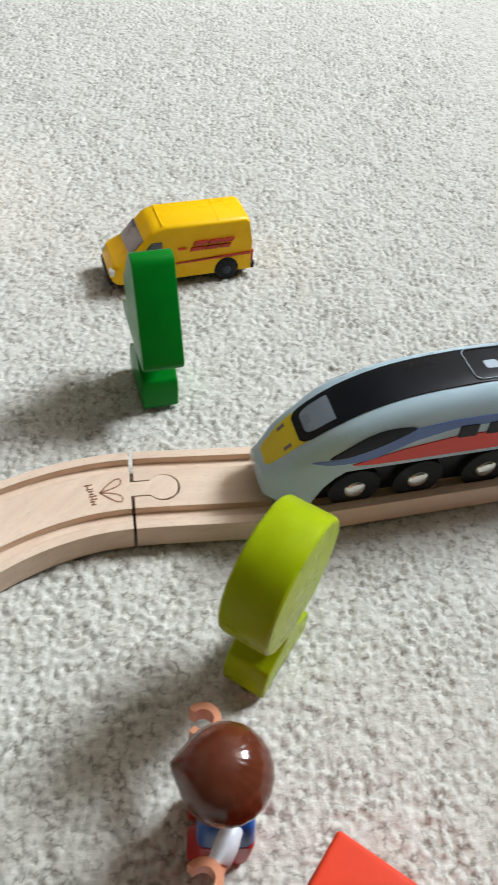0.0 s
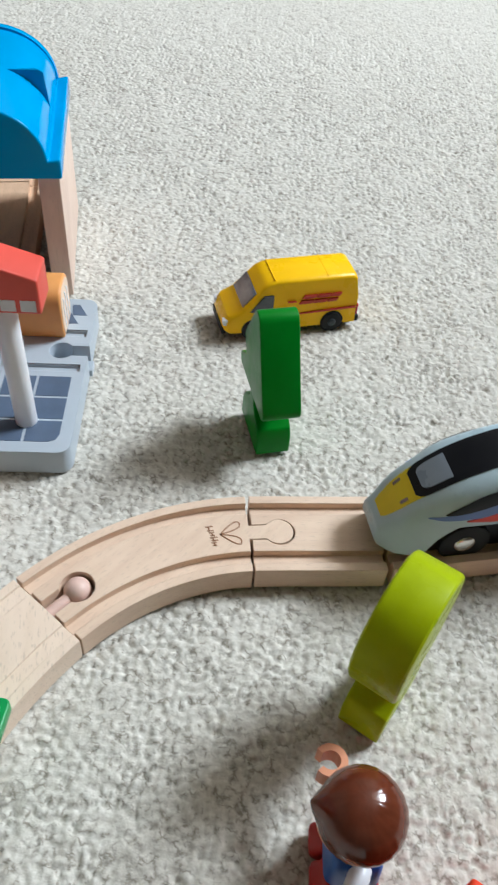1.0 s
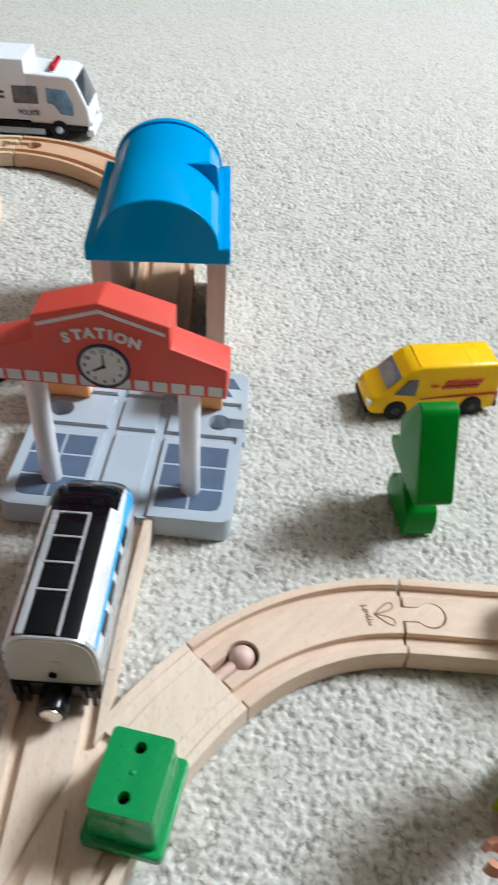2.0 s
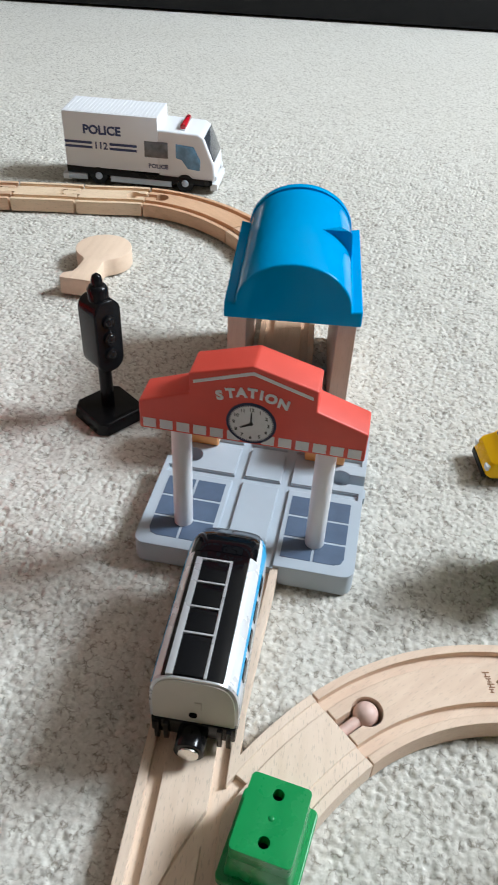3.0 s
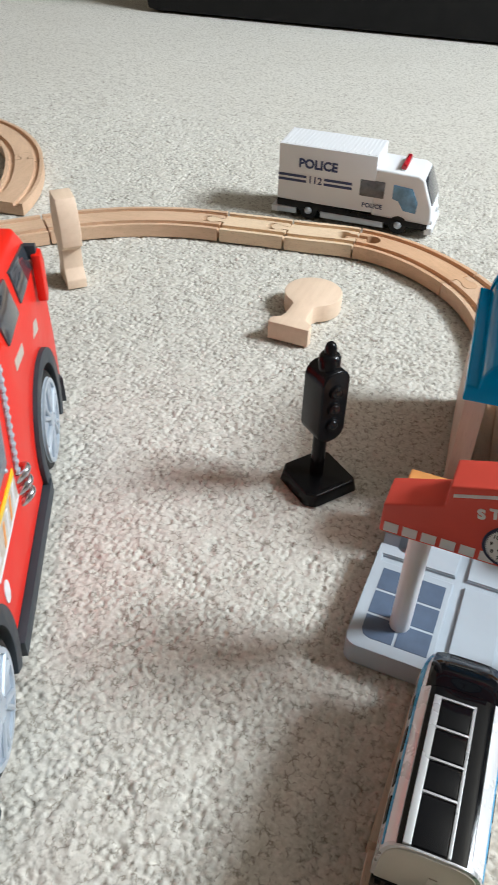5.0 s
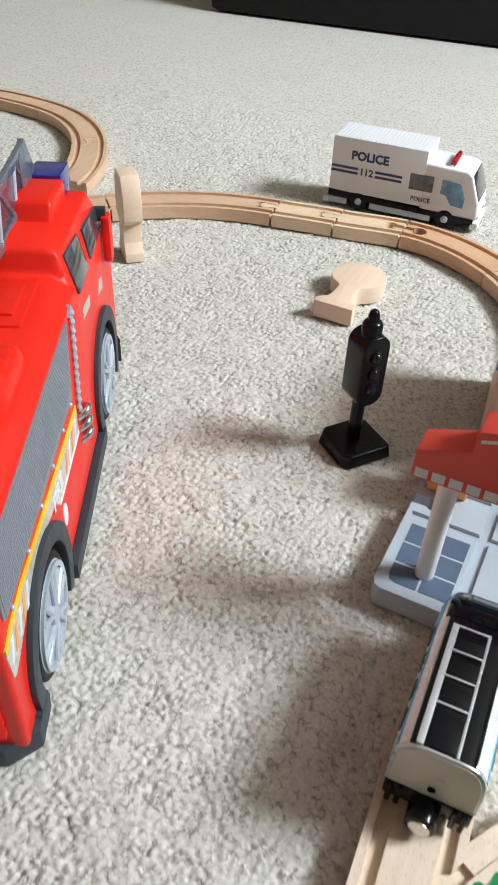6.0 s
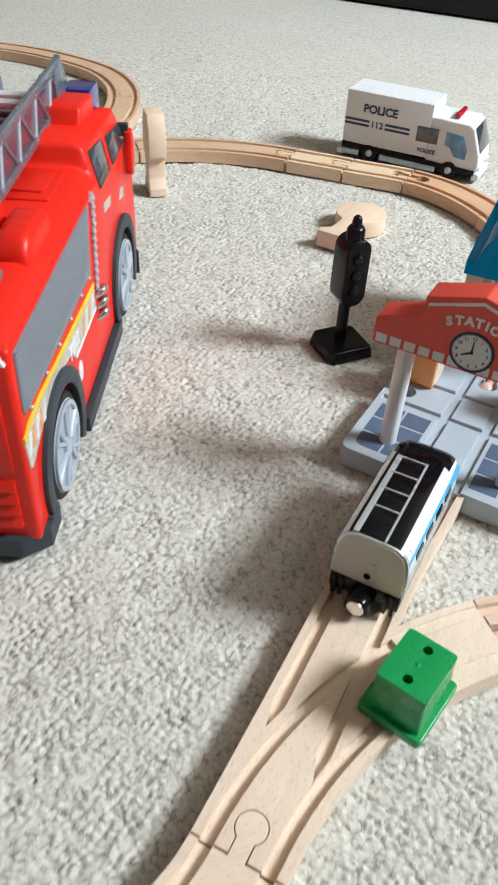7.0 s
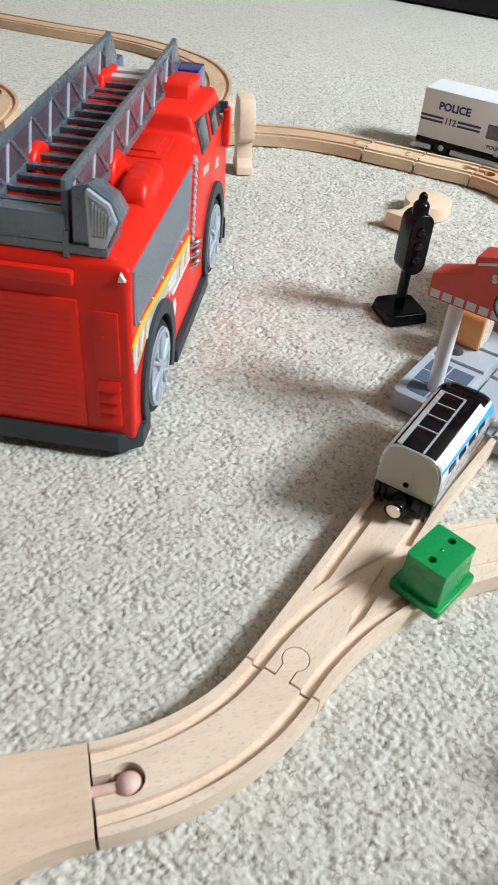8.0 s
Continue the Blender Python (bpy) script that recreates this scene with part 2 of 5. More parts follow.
def box(bm, x0, x1, y0, y1, z0, z1):
    vs = [bm.verts.new((x, y, z)) for z in (z0, z1) for x, y in ((x0, y0), (x1, y0), (x1, y1), (x0, y1))]
    for q in ((0, 3, 2, 1), (4, 5, 6, 7), (0, 1, 5, 4), (1, 2, 6, 5), (2, 3, 7, 6), (3, 0, 4, 7)):
        bm.faces.new([vs[i] for i in q])
    return bm


def prism(bm, pts, axis, d0, d1, top=None):
    """A polygon drawn across an axis and drawn out along it; top: another polygon at d1."""
    def put(p, d):
        a, b = p
        return {"x": (d, a, b), "y": (a, d, b), "z": (a, b, d)}[axis]
    lo = [bm.verts.new(put(p, d0)) for p in pts]
    hi = [bm.verts.new(put(p, d1)) for p in (top or pts)]
    n = len(pts)
    bm.faces.new(lo), bm.faces.new(hi)
    for i in range(n):
        bm.faces.new((lo[i], lo[(i + 1) % n], hi[(i + 1) % n], hi[i]))
    return bm


def circle(cx, cy, r, n=24, a0=0.0, a1=360.0, ry=None):
    full = abs(a1 - a0) >= 360
    return [(cx + r * math.cos(radians(a0 + (a1 - a0) * i / (n if full else n - 1))),
             cy + (ry or r) * math.sin(radians(a0 + (a1 - a0) * i / (n if full else n - 1)))) for i in range(n)]


def cyl(bm, axis, a, b, r, d0, d1, n=24, r2=None):
    return prism(bm, circle(a, b, r, n), axis, d0, d1, circle(a, b, r2, n) if r2 is not None else None)


def ball(bm, x, y, z, r, sx=1, sy=1, sz=1, n=24):
    bmesh.ops.create_uvsphere(bm, u_segments=n, v_segments=n // 2, radius=1,
                              matrix=Matrix.Translation((x, y, z)) @ Matrix.Diagonal((r * sx, r * sy, r * sz, 1)))
    return bm


def lathe(bm, prof, n=24, m=None):
    """Rings of (radius, z), closed at both ends."""
    rings = []
    for r, z in prof:
        rings.append([bm.verts.new((m or Matrix()) @ Vector((r * math.cos(2 * math.pi * i / n), r * math.sin(2 * math.pi * i / n), z))) for i in range(n)])
    for a, b in zip(rings, rings[1:]):
        for i in range(n):
            bm.faces.new((a[i], a[(i + 1) % n], b[(i + 1) % n], b[i]))
    bm.faces.new(rings[0]), bm.faces.new(rings[-1])
    return bm


def loft(bm, rings):
    """Closed skin over rings of equal length."""
    vs = [[bm.verts.new(p) for p in ring] for ring in rings]
    n = len(vs[0])
    for a, b in zip(vs, vs[1:]):
        for i in range(n):
            bm.faces.new((a[i], a[(i + 1) % n], b[(i + 1) % n], b[i]))
    bm.faces.new(vs[0]), bm.faces.new(vs[-1])
    return bm


def tube(bm, pts, r, n=10):
    """A round bar along a line of points."""
    pts = [Vector(p) for p in pts]
    rings = []
    for i, p in enumerate(pts):
        d = (pts[min(i + 1, len(pts) - 1)] - pts[max(i - 1, 0)]).normalized()
        q = d.to_track_quat("Z", "Y")
        rings.append([p + q @ Vector((r * math.cos(2 * math.pi * k / n), r * math.sin(2 * math.pi * k / n), 0)) for k in range(n)])
    return loft(bm, rings)


def round_rect(x0, x1, y0, y1, r, n=5):
    pts = []
    for cx, cy, a in ((x1 - r, y1 - r, 0), (x0 + r, y1 - r, 90), (x0 + r, y0 + r, 180), (x1 - r, y0 + r, 270)):
        pts += circle(cx, cy, r, n, a, a + 90)
    return pts


def inside(p, poly):
    x, y = p
    odd = False
    for (ax, ay), (bx, by) in zip(poly, poly[1:] + poly[:1]):
        if (ay > y) != (by > y) and x < (bx - ax) * (y - ay) / (by - ay) + ax:
            odd = not odd
    return odd


def relief(bm, layers, base=0.0):
    """A slab seen from above: layers of (polygon, height), of which the last that covers a spot gives its height; None cuts through."""
    pts, edges = [], []
    for poly, _ in layers:
        k = len(pts)
        pts += [Vector(p) for p in poly]
        edges += [(k + i, k + (i + 1) % len(poly)) for i in range(len(poly))]
    vs, _, tris, *_ = geometry.delaunay_2d_cdt(pts, edges, [], 0, 1e-7)
    level = []
    for t in tris:
        c = sum((vs[i] for i in t), Vector((0, 0))) / len(t)
        z = None
        for poly, h in layers:
            if inside(c, poly):
                z = h
        level.append(z)
    made, sides = {}, {}

    def vert(i, z):
        if (i, z) not in made:
            made[i, z] = bm.verts.new((vs[i].x, vs[i].y, z))
        return made[i, z]

    for t, z in zip(tris, level):
        for i in range(len(t)):
            sides.setdefault(frozenset((t[i], t[(i + 1) % len(t)])), []).append(z)
        if z is not None:
            bm.faces.new([vert(i, z) for i in t])
            bm.faces.new([vert(i, base) for i in reversed(t)])
    for e, zs in sides.items():
        i, j = tuple(e)
        lo, hi = (zs + [None])[:2]
        lo, hi = (base if lo is None else lo), (base if hi is None else hi)
        if abs(lo - hi) > 1e-6:
            bm.faces.new((vert(i, lo), vert(j, lo), vert(j, hi), vert(i, hi)))
    return bm


def lettering(body, size, depth=0.0002, bold=0.0):
    """A mesh of flat letters in the xy plane, centred, in the built-in font."""
    cu = bpy.data.curves.new("letters", "FONT")
    cu.body, cu.size, cu.extrude, cu.offset = body, size, depth, bold
    cu.align_x, cu.align_y = "CENTER", "CENTER"
    cu.resolution_u = 3
    ob = new("letters", cu)
    me = bpy.data.meshes.new_from_object(ob.evaluated_get(bpy.context.evaluated_depsgraph_get()))
    bpy.data.objects.remove(ob)
    bpy.data.curves.remove(cu)
    return me


def text_part(name, body, size, material, parent, m, bold=0.0, label="", stretch=1.0):
    me = lettering(body, size, 0.00015, bold)
    me.materials.clear()
    me.materials.append(material)
    if stretch != 1.0:
        me.transform(Matrix.Diagonal((stretch, 1, 1, 1)))
    ob = new(name, me)
    ob.parent = parent
    ob.matrix_local = m
    return tagged(ob, label)



# ---- floor, walls, ceiling ----
def axis_lines(lo, hi, a, b, fine, grow_down=1.05, grow_up=1.05):
    """Grid lines from lo to hi, dense between a and b."""
    mid = list(np.arange(a, b, fine))
    up, step, x = [], fine, b
    while x < hi:
        up.append(x)
        step = min(step * grow_up, 0.25)
        x += step
    down, step, x = [], fine, a - fine
    while x > lo:
        down.append(x)
        step = min(step * grow_down, 0.25)
        x -= step
    return np.array([lo] + down[::-1] + mid + up + [hi])


def soft_noise(x, y, scale, seed):
    """Smooth value noise, -1 to 1."""
    u, v = x / scale, y / scale
    iu, iv = np.floor(u).astype(np.int64), np.floor(v).astype(np.int64)
    fu, fv = u - iu, v - iv
    fu, fv = fu * fu * (3 - 2 * fu), fv * fv * (3 - 2 * fv)

    def corner(a, b):
        h = (a * 374761393 + b * 668265263 + seed * 362437) & 0x7FFFFFFF
        h = ((h ^ (h >> 13)) * 1274126177) & 0x7FFFFFFF
        return (h & 65535) / 32767.5 - 1

    top = corner(iu, iv) * (1 - fu) + corner(iu + 1, iv) * fu
    low = corner(iu, iv + 1) * (1 - fu) + corner(iu + 1, iv + 1) * fu
    return top * (1 - fv) + low * fv


ROOM = (-2.6, 1.75, -2.2, 2.72, 2.6)
xs, ys = axis_lines(ROOM[0], ROOM[1], -0.86, 0.19, 0.00104, 1.02), axis_lines(ROOM[2], ROOM[3], -0.14, 0.74, 0.00104, 1.06, 1.011)
gx, gy = np.meshgrid(xs, ys)
wx = gx + 0.0011 * soft_noise(gx, gy, 0.0034, 1) + 0.0005 * soft_noise(gx, gy, 0.0014, 7)
wy = gy + 0.0011 * soft_noise(gx, gy, 0.0034, 2) + 0.0005 * soft_noise(gx, gy, 0.0014, 8)


def turned(deg, scale, seed):
    c, n = math.cos(radians(deg)), math.sin(radians(deg))
    return soft_noise(wx * c - wy * n, wx * n + wy * c, scale, seed)


def tufts(size, seed):
    """Distances to the nearest and next nearest of scattered tuft centres."""
    cu, cv = np.floor(wx / size).astype(np.int64), np.floor(wy / size).astype(np.int64)
    near, second = np.full(wx.shape, 9.0, np.float32), np.full(wx.shape, 9.0, np.float32)
    for du in (-1, 0, 1):
        for dv in (-1, 0, 1):
            a, b = cu + du, cv + dv
            h = (a * 374761393 + b * 668265263 + seed * 362437) & 0x7FFFFFFF
            h = ((h ^ (h >> 13)) * 1274126177) & 0x7FFFFFFF
            d = np.hypot((a + 0.1 + 0.8 * (h & 1023) / 1023.0) * size - wx, (b + 0.1 + 0.8 * ((h >> 10) & 1023) / 1023.0) * size - wy).astype(np.float32)
            second = np.minimum(second, np.maximum(near, d))
            near = np.minimum(near, d)
    return near, second


# twist pile: small domed tufts with broken, crooked gaps between them
f1, f2 = tufts(0.0039, 3)
crack = np.exp(-((f2 - f1) / 0.0009) ** 2) * np.clip(0.55 + 0.9 * soft_noise(gx, gy, 0.0075, 4), 0, 1)
pile = 0.0024 - 60.0 * f1 ** 2 - 0.0015 * crack + 0.0004 * turned(37, 0.0024, 13) + 0.0004 * turned(75, 0.0017, 14)
pile += 0.0004 * turned(15, 0.011, 5) + 0.0008 * soft_noise(gx, gy, 0.05, 6)
step_x, step_y = np.meshgrid(np.gradient(xs), np.gradient(ys))
keep = np.clip(0.0022 / np.maximum(step_x, step_y), 0, 1) ** 2
gz = (pile - 0.0030) * keep - 0.0006
nx, ny = len(xs), len(ys)
floor_mesh = bpy.data.meshes.new("floor")
idx = np.arange(nx * ny).reshape(ny, nx)
quads = np.stack([idx[:-1, :-1], idx[:-1, 1:], idx[1:, 1:], idx[1:, :-1]], -1).reshape(-1, 4)
floor_mesh.vertices.add(nx * ny)
floor_mesh.vertices.foreach_set("co", np.stack([gx, gy, gz], -1).astype(np.float32).ravel())
floor_mesh.loops.add(quads.size)
floor_mesh.loops.foreach_set("vertex_index", quads.astype(np.int32).ravel())
floor_mesh.polygons.add(len(quads))
floor_mesh.polygons.foreach_set("loop_start", np.arange(0, quads.size, 4, dtype=np.int32))
floor_mesh.update(calc_edges=True)
floor_mesh.polygons.foreach_set("use_smooth", np.ones(len(quads), dtype=bool))
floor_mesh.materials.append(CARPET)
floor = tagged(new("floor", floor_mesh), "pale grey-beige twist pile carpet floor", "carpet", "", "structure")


def slab(name, dims, material, label, category):
    ob = part(name, box(bmesh.new(), *dims), material, None, label, kind="structure")
    ob["category"] = category
    return ob


X0, X1, Y0, Y1, H = ROOM
slab("wall_north", (X0 - 0.1, X1 + 0.1, Y1, Y1 + 0.1, -0.01, H), WALL_PAINT, "plain off-white painted wall", "wall")
slab("wall_south", (X0 - 0.1, X1 + 0.1, Y0 - 0.1, Y0, -0.01, H), WALL_PAINT, "plain off-white painted wall", "wall")
slab("wall_west", (X0 - 0.1, X0, Y0, Y1, -0.01, H), WALL_PAINT, "plain off-white painted wall", "wall")
slab("ceiling", (X0 - 0.1, X1 + 0.1, Y0 - 0.1, Y1 + 0.1, H, H + 0.1), CEIL_PAINT, "plain white ceiling", "ceiling")
wy0, wy1, wz0, wz1 = WIN_Y - WIN_W / 2, WIN_Y + WIN_W / 2, WIN_Z - WIN_H / 2, WIN_Z + WIN_H / 2
bm = bmesh.new()
box(bm, X1, X1 + 0.1, Y0, wy0, -0.01, H), box(bm, X1, X1 + 0.1, wy1, Y1, -0.01, H)
box(bm, X1, X1 + 0.1, wy0, wy1, -0.01, wz0), box(bm, X1, X1 + 0.1, wy0, wy1, wz1, H)
part("wall_east", bm, WALL_PAINT, None, "plain off-white wall with a window opening", kind="structure")["category"] = "wall"

# the black sofa that closes the far side
sofa = thing("sofa", 0.147, 1.585, 0, 12.5, "black upholstered sofa on the carpet", "sofa")
part("base", box(bmesh.new(), -1.3, 1.3, 0, 0.8, 0.0, 0.30), SOFA, sofa, bev=0.02)
part("seat", box(bmesh.new(), -1.1, 1.1, -0.03, 0.6, 0.302, 0.44), SOFA, sofa, bev=0.03)
part("backrest", box(bmesh.new(), -1.1, 1.1, 0.602, 0.82, 0.302, 0.85), SOFA, sofa, bev=0.04)
for sx in (-1.3, 1.102):
    part("armrest", box(bmesh.new(), sx, sx + 0.198, -0.02, 0.8, 0.302, 0.62), SOFA, sofa, bev=0.03)

# ---- wooden track ----
TRACK_H, GROOVE_H = 0.012, 0.0086


class Way:
    """A smooth line between two poses (x, y, heading to the left of +y), with places across it."""

    def __init__(self, a, b):
        (self.x0, self.y0, h0), (self.x1, self.y1, h1) = a, b
        d = math.hypot(self.x1 - self.x0, self.y1 - self.y0)
        turn = abs((h1 - h0 + 180) % 360 - 180)
        k = d * (1 + (radians(turn) ** 2) / 24)
        self.t0 = (-math.sin(radians(h0)) * k, math.cos(radians(h0)) * k)
        self.t1 = (-math.sin(radians(h1)) * k, math.cos(radians(h1)) * k)
        self.length = d * (1 + (radians(turn) ** 2) / 24)

    def at(self, s, w):
        """s metres along, w metres to the right of the middle."""
        u = s / self.length
        c = min(max(u, 0.0), 1.0)
        a, b, e, f = 2 * c**3 - 3 * c**2 + 1, c**3 - 2 * c**2 + c, -2 * c**3 + 3 * c**2, c**3 - c**2
        da, db, de, df = 6 * c**2 - 6 * c, 3 * c**2 - 4 * c + 1, -6 * c**2 + 6 * c, 3 * c**2 - 2 * c
        x = a * self.x0 + b * self.t0[0] + e * self.x1 + f * self.t1[0]
        y = a * self.y0 + b * self.t0[1] + e * self.y1 + f * self.t1[1]
        tx = da * self.x0 + db * self.t0[0] + de * self.x1 + df * self.t1[0]
        ty = da * self.y0 + db * self.t0[1] + de * self.y1 + df * self.t1[1]
        n = math.hypot(tx, ty)
        tx, ty = tx / n, ty / n
        over = (u - c) * self.length
        return (x + tx * over + ty * w, y + ty * over - tx * w)

    def band(self, w0, w1, s0=None, s1=None, n=22):
        s0, s1 = 0.0 if s0 is None else s0, self.length if s1 is None else s1
        ss = [s0 + (s1 - s0) * i / n for i in range(n + 1)]
        return [self.at(s, w0) for s in ss] + [self.at(s, w1) for s in reversed(ss)]

    def keyhole(self, end, r, neck, reach, spare=0.0):
        """A round head on a neck: into the piece from its start (end 0) or end (1), or, with a negative reach, out of it."""
        pts = []
        side = 1 if reach > 0 else -1
        a = math.degrees(math.asin(neck / r))
        prof = [(-spare * side, -neck)] + [(abs(reach) * side + r * math.cos(radians(t)) * side, r * math.sin(radians(t)))
                for t in np.linspace(-180 + a, 180 - a, 26)] + [(-spare * side, neck)]
        for s, w in prof:
            pts.append(self.at(s, w) if end == 0 else self.at(self.length - s, -w))
        return pts


def layers_for(way, holes=(), pegs=(), gap=0.0005):
    out = [(way.band(-0.02, 0.02, gap, way.length - gap), TRACK_H)]
    for end, r, neck, reach in pegs:
        out.append((way.keyhole(end, r, neck, -reach, 0.004), TRACK_H))
    for w0, w1 in ((-0.016, -0.010), (0.010, 0.016)):
        out.append((way.band(w0, w1, -0.001, way.length + 0.001), GROOVE_H))
    out.append((way.band(-0.03, 0.03, -0.02, gap, 2), None))
    out.append((way.band(-0.03, 0.03, way.length - gap, way.length + 0.02, 2), None))
    for end, r, neck, reach in pegs:
        out.append((way.keyhole(end, r, neck, -reach, 0.004), TRACK_H))
    for end, r, neck, reach in holes:
        out.append((way.keyhole(end, r, neck, reach, 0.002), None))
    return out


def local(a, deg, poly):
    """World points seen from a thing's own pose."""
    c, s = math.cos(radians(deg)), math.sin(radians(deg))
    return [((x - a[0]) * c + (y - a[1]) * s, -(x - a[0]) * s + (y - a[1]) * c) for x, y in poly]


def track(name, a, b, material, label, holes=(), pegs=(), gap=0.0005):
    way = Way(a, b)
    ob = thing(name, a[0], a[1], 0, a[2], label, "toy track", "wooden track pieces")
    bm = relief(bmesh.new(), [(local(a, a[2], p), h) for p, h in layers_for(way, holes, pegs, gap)])
    part("rail_bed", bm, material, ob)
    return ob, way


def ball_peg(parent, x, y, deg, stem=0.012):
    """A dowel with a round head, lying along +y from its foot."""
    bm = bmesh.new()
    tube(bm, [(0, -0.004, 0.0075), (0, stem, 0.0075)], 0.0026, 14)
    ball(bm, 0, stem + 0.003, 0.0075, 0.0058, n=24)
    part("peg", bm, PEG, parent, "round pinkish wooden connecting peg", m=pose(x, y, 0, 0, 0, deg))


CUT, ROUND, SLOT = (0.0064, 0.0036, 0.0125), (0.0072, 0.0042, 0.0145), (0.0068, 0.0041, 0.0125)
J_S, J_T = (-0.1369, -0.0027, 9.7), (-0.1588, -0.0955, -33.2)
J_SW, J_A, J_B = (-0.1020, 0.1522, -35.7), (-0.0268, 0.2003, -79.7), (0.0299, 0.2087, -78.2)

curve_a, way_a = track("curved_track", J_SW, J_A, BEECH, "pale beech curved toy track with a burnt-in mark",
                       holes=((0, *ROUND),), pegs=((1, *CUT),))
track("straight_track", (J_A[0] + 0.0004, J_A[1] + 0.0001, -80.4), (J_B[0], J_B[1], -80.4), BEECH, "short pale beech straight toy track", holes=((0, *SLOT),))
track("straight_track", (J_B[0], J_B[1], -75.2), (0.2618, 0.2700, -75.2), BEECH, "pale beech straight toy track under the white train")
track("curved_track", J_T, J_S, BEECH_PALE, "pale beech curved toy track", holes=((0, *ROUND),), pegs=((1, *CUT),))

# the burnt-in mark: two leaf loops and a short row of bars
mark = bmesh.new()


def stroke(bm, pts, w, z0, z1, closed=False):
    n = len(pts)
    left, right = [], []
    for i, (x, y) in enumerate(pts):
        ax, ay = pts[i - 1] if i or closed else pts[0]
        bx, by = pts[(i + 1) % n] if i < n - 1 or closed else pts[-1]
        d = math.hypot(bx - ax, by - ay) or 1
        nx_, ny_ = -(by - ay) / d * w / 2, (bx - ax) / d * w / 2
        left.append((x + nx_, y + ny_)), right.append((x - nx_, y - ny_))
    for i in range(n if closed else n - 1):
        j = (i + 1) % n
        prism(bm, [left[i], left[j], right[j], right[i]], "z", z0, z1)


ml = way_a.length
for sg in (-1, 1):
    leaf = [(ml - 0.0130 + 0.0090 * r, sg * w) for r, w in ((0, 0), (0.25, 0.0022), (0.5, 0.0043), (0.75, 0.0058), (0.93, 0.0060), (1.0, 0.0047), (0.95, 0.0031), (0.75, 0.0018), (0.4, 0.0008), (0, 0))]
    stroke(mark, local(J_SW, J_SW[2], [way_a.at(s, w) for s, w in leaf]), 0.0006, 0.0119, 0.01212)
for w0, w1, s0, s1 in ((-0.0052, -0.0024, 0, 0.0032), (-0.0019, 0.0003, 0.0009, 0.0032), (0.0008, 0.0030, 0.0009, 0.0042), (0.0035, 0.0056, 0.0009, 0.0032)):
    for bar in ((s0, s1, w0, w0 + 0.0006), (s0 + 0.0010, s0 + 0.0016, w0, w1), (s0 + 0.0004, s1, w1 - 0.0006, w1)):
        a0, a1, b0, b1 = bar
        box_pts = [way_a.at(ml - 0.0185 + s, w) for s, w in ((a0, b0), (a1, b0), (a1, b1), (a0, b1))]
        prism(mark, local(J_SW, J_SW[2], box_pts), "z", 0.0119, 0.01212)
part("burnt_mark", mark, BURNT, curve_a, "brown burnt-in leaf mark")


def switch(name, a, ways, material, label, pegs=(), holes=(), cuts=(), shallow=0.0):
    ob = thing(name, a[0], a[1], 0, a[2], label, "toy track", "wooden track pieces")
    lay = []
    for w in ways:
        lay.append((w.band(-0.02, 0.02, 0.0005, w.length - 0.0005), TRACK_H))
    for w, s0 in zip(ways, cuts):
        for side in (-1, 1):
            tip = [w.at(s0[side > 0], side * 0.0135)]
            lay.append((tip + w.band(side * 0.010, side * 0.016, s0[side > 0] + 0.012, w.length + 0.001), GROOVE_H))
    if shallow:
        for side in (-1, 1):
            lay.append((ways[1].band(side * 0.010, side * 0.016, ways[1].length * shallow, ways[1].length + 0.001), TRACK_H - 0.0007))
    for w in ways:
        lay.append((w.band(-0.03, 0.03, w.length - 0.0005, w.length + 0.02, 2), None))
    lay.append((ways[0].band(-0.03, 0.03, -0.02, 0.0005, 2), None))
    for end, r, neck, reach in holes:
        lay.append((ways[0].keyhole(end, r, neck, reach, 0.002), None))
    part("rail_bed", relief(bmesh.new(), [(local(a, a[2], p), h) for p, h in lay]), material, ob)
    return ob


straight_leg = Way(J_S, (-0.1627, 0.1415, 10.3))
curved_leg = Way(J_S, J_SW)
sw = switch("switch_track", J_S, [straight_leg, curved_leg], BEECH_PALE, "pale beech switch track with speckled grain",
            holes=((0, *SLOT),), cuts=((0.052, 0.040), (-0.014, -0.014)), shallow=0.72)
px, py = local(J_S, J_S[2], [(J_SW[0], J_SW[1])])[0]
ball_peg(sw, px, py, J_SW[2] - J_S[2])

J_T2 = (J_T[0], J_T[1], 146.2)
sw2 = switch("switch_track", J_T2, [Way(J_T2, (-0.262, -0.193, 115)), Way(J_T2, (-0.165, -0.250, 205))], BEECH,
             "pale beech switch track", cuts=((0.046, 0.05), (0.05, 0.046)))
ball_peg(sw2, 0, 0, 180)

track("straight_track", (-0.1636, 0.1419, 5.8), (-0.1722, 0.2262, 5.6), BEECH_PALE, "pale beech straight toy track under the silver coach")

# behind the platform: through the tunnel and round the far curve
J0, J1, J2, J3, J4, J5 = (-0.2151, 0.4760, 13.9), (-0.2941, 0.6030, 57.4), (-0.4000, 0.6290, 100.0), (-0.4621, 0.6107, 102.0), (-0.5222, 0.5931, 105.0), (-0.6602, 0.4983, 142.6)
tt, _ = track("straight_track", (-0.1879, 0.3477, 12.1), J0, BEECH_FAR, "beech straight toy track inside the tunnel")
ball_peg(tt, 0, 0, 174, 0.0075)
track("curved_track", J0, J1, BEECH_FAR, "brown beech curved toy track", holes=((1, *SLOT),))
track("curved_track", J1, J2, BEECH_WARM, "reddish beech curved toy track", holes=((1, *ROUND),), pegs=((0, *CUT),), gap=0.0009)
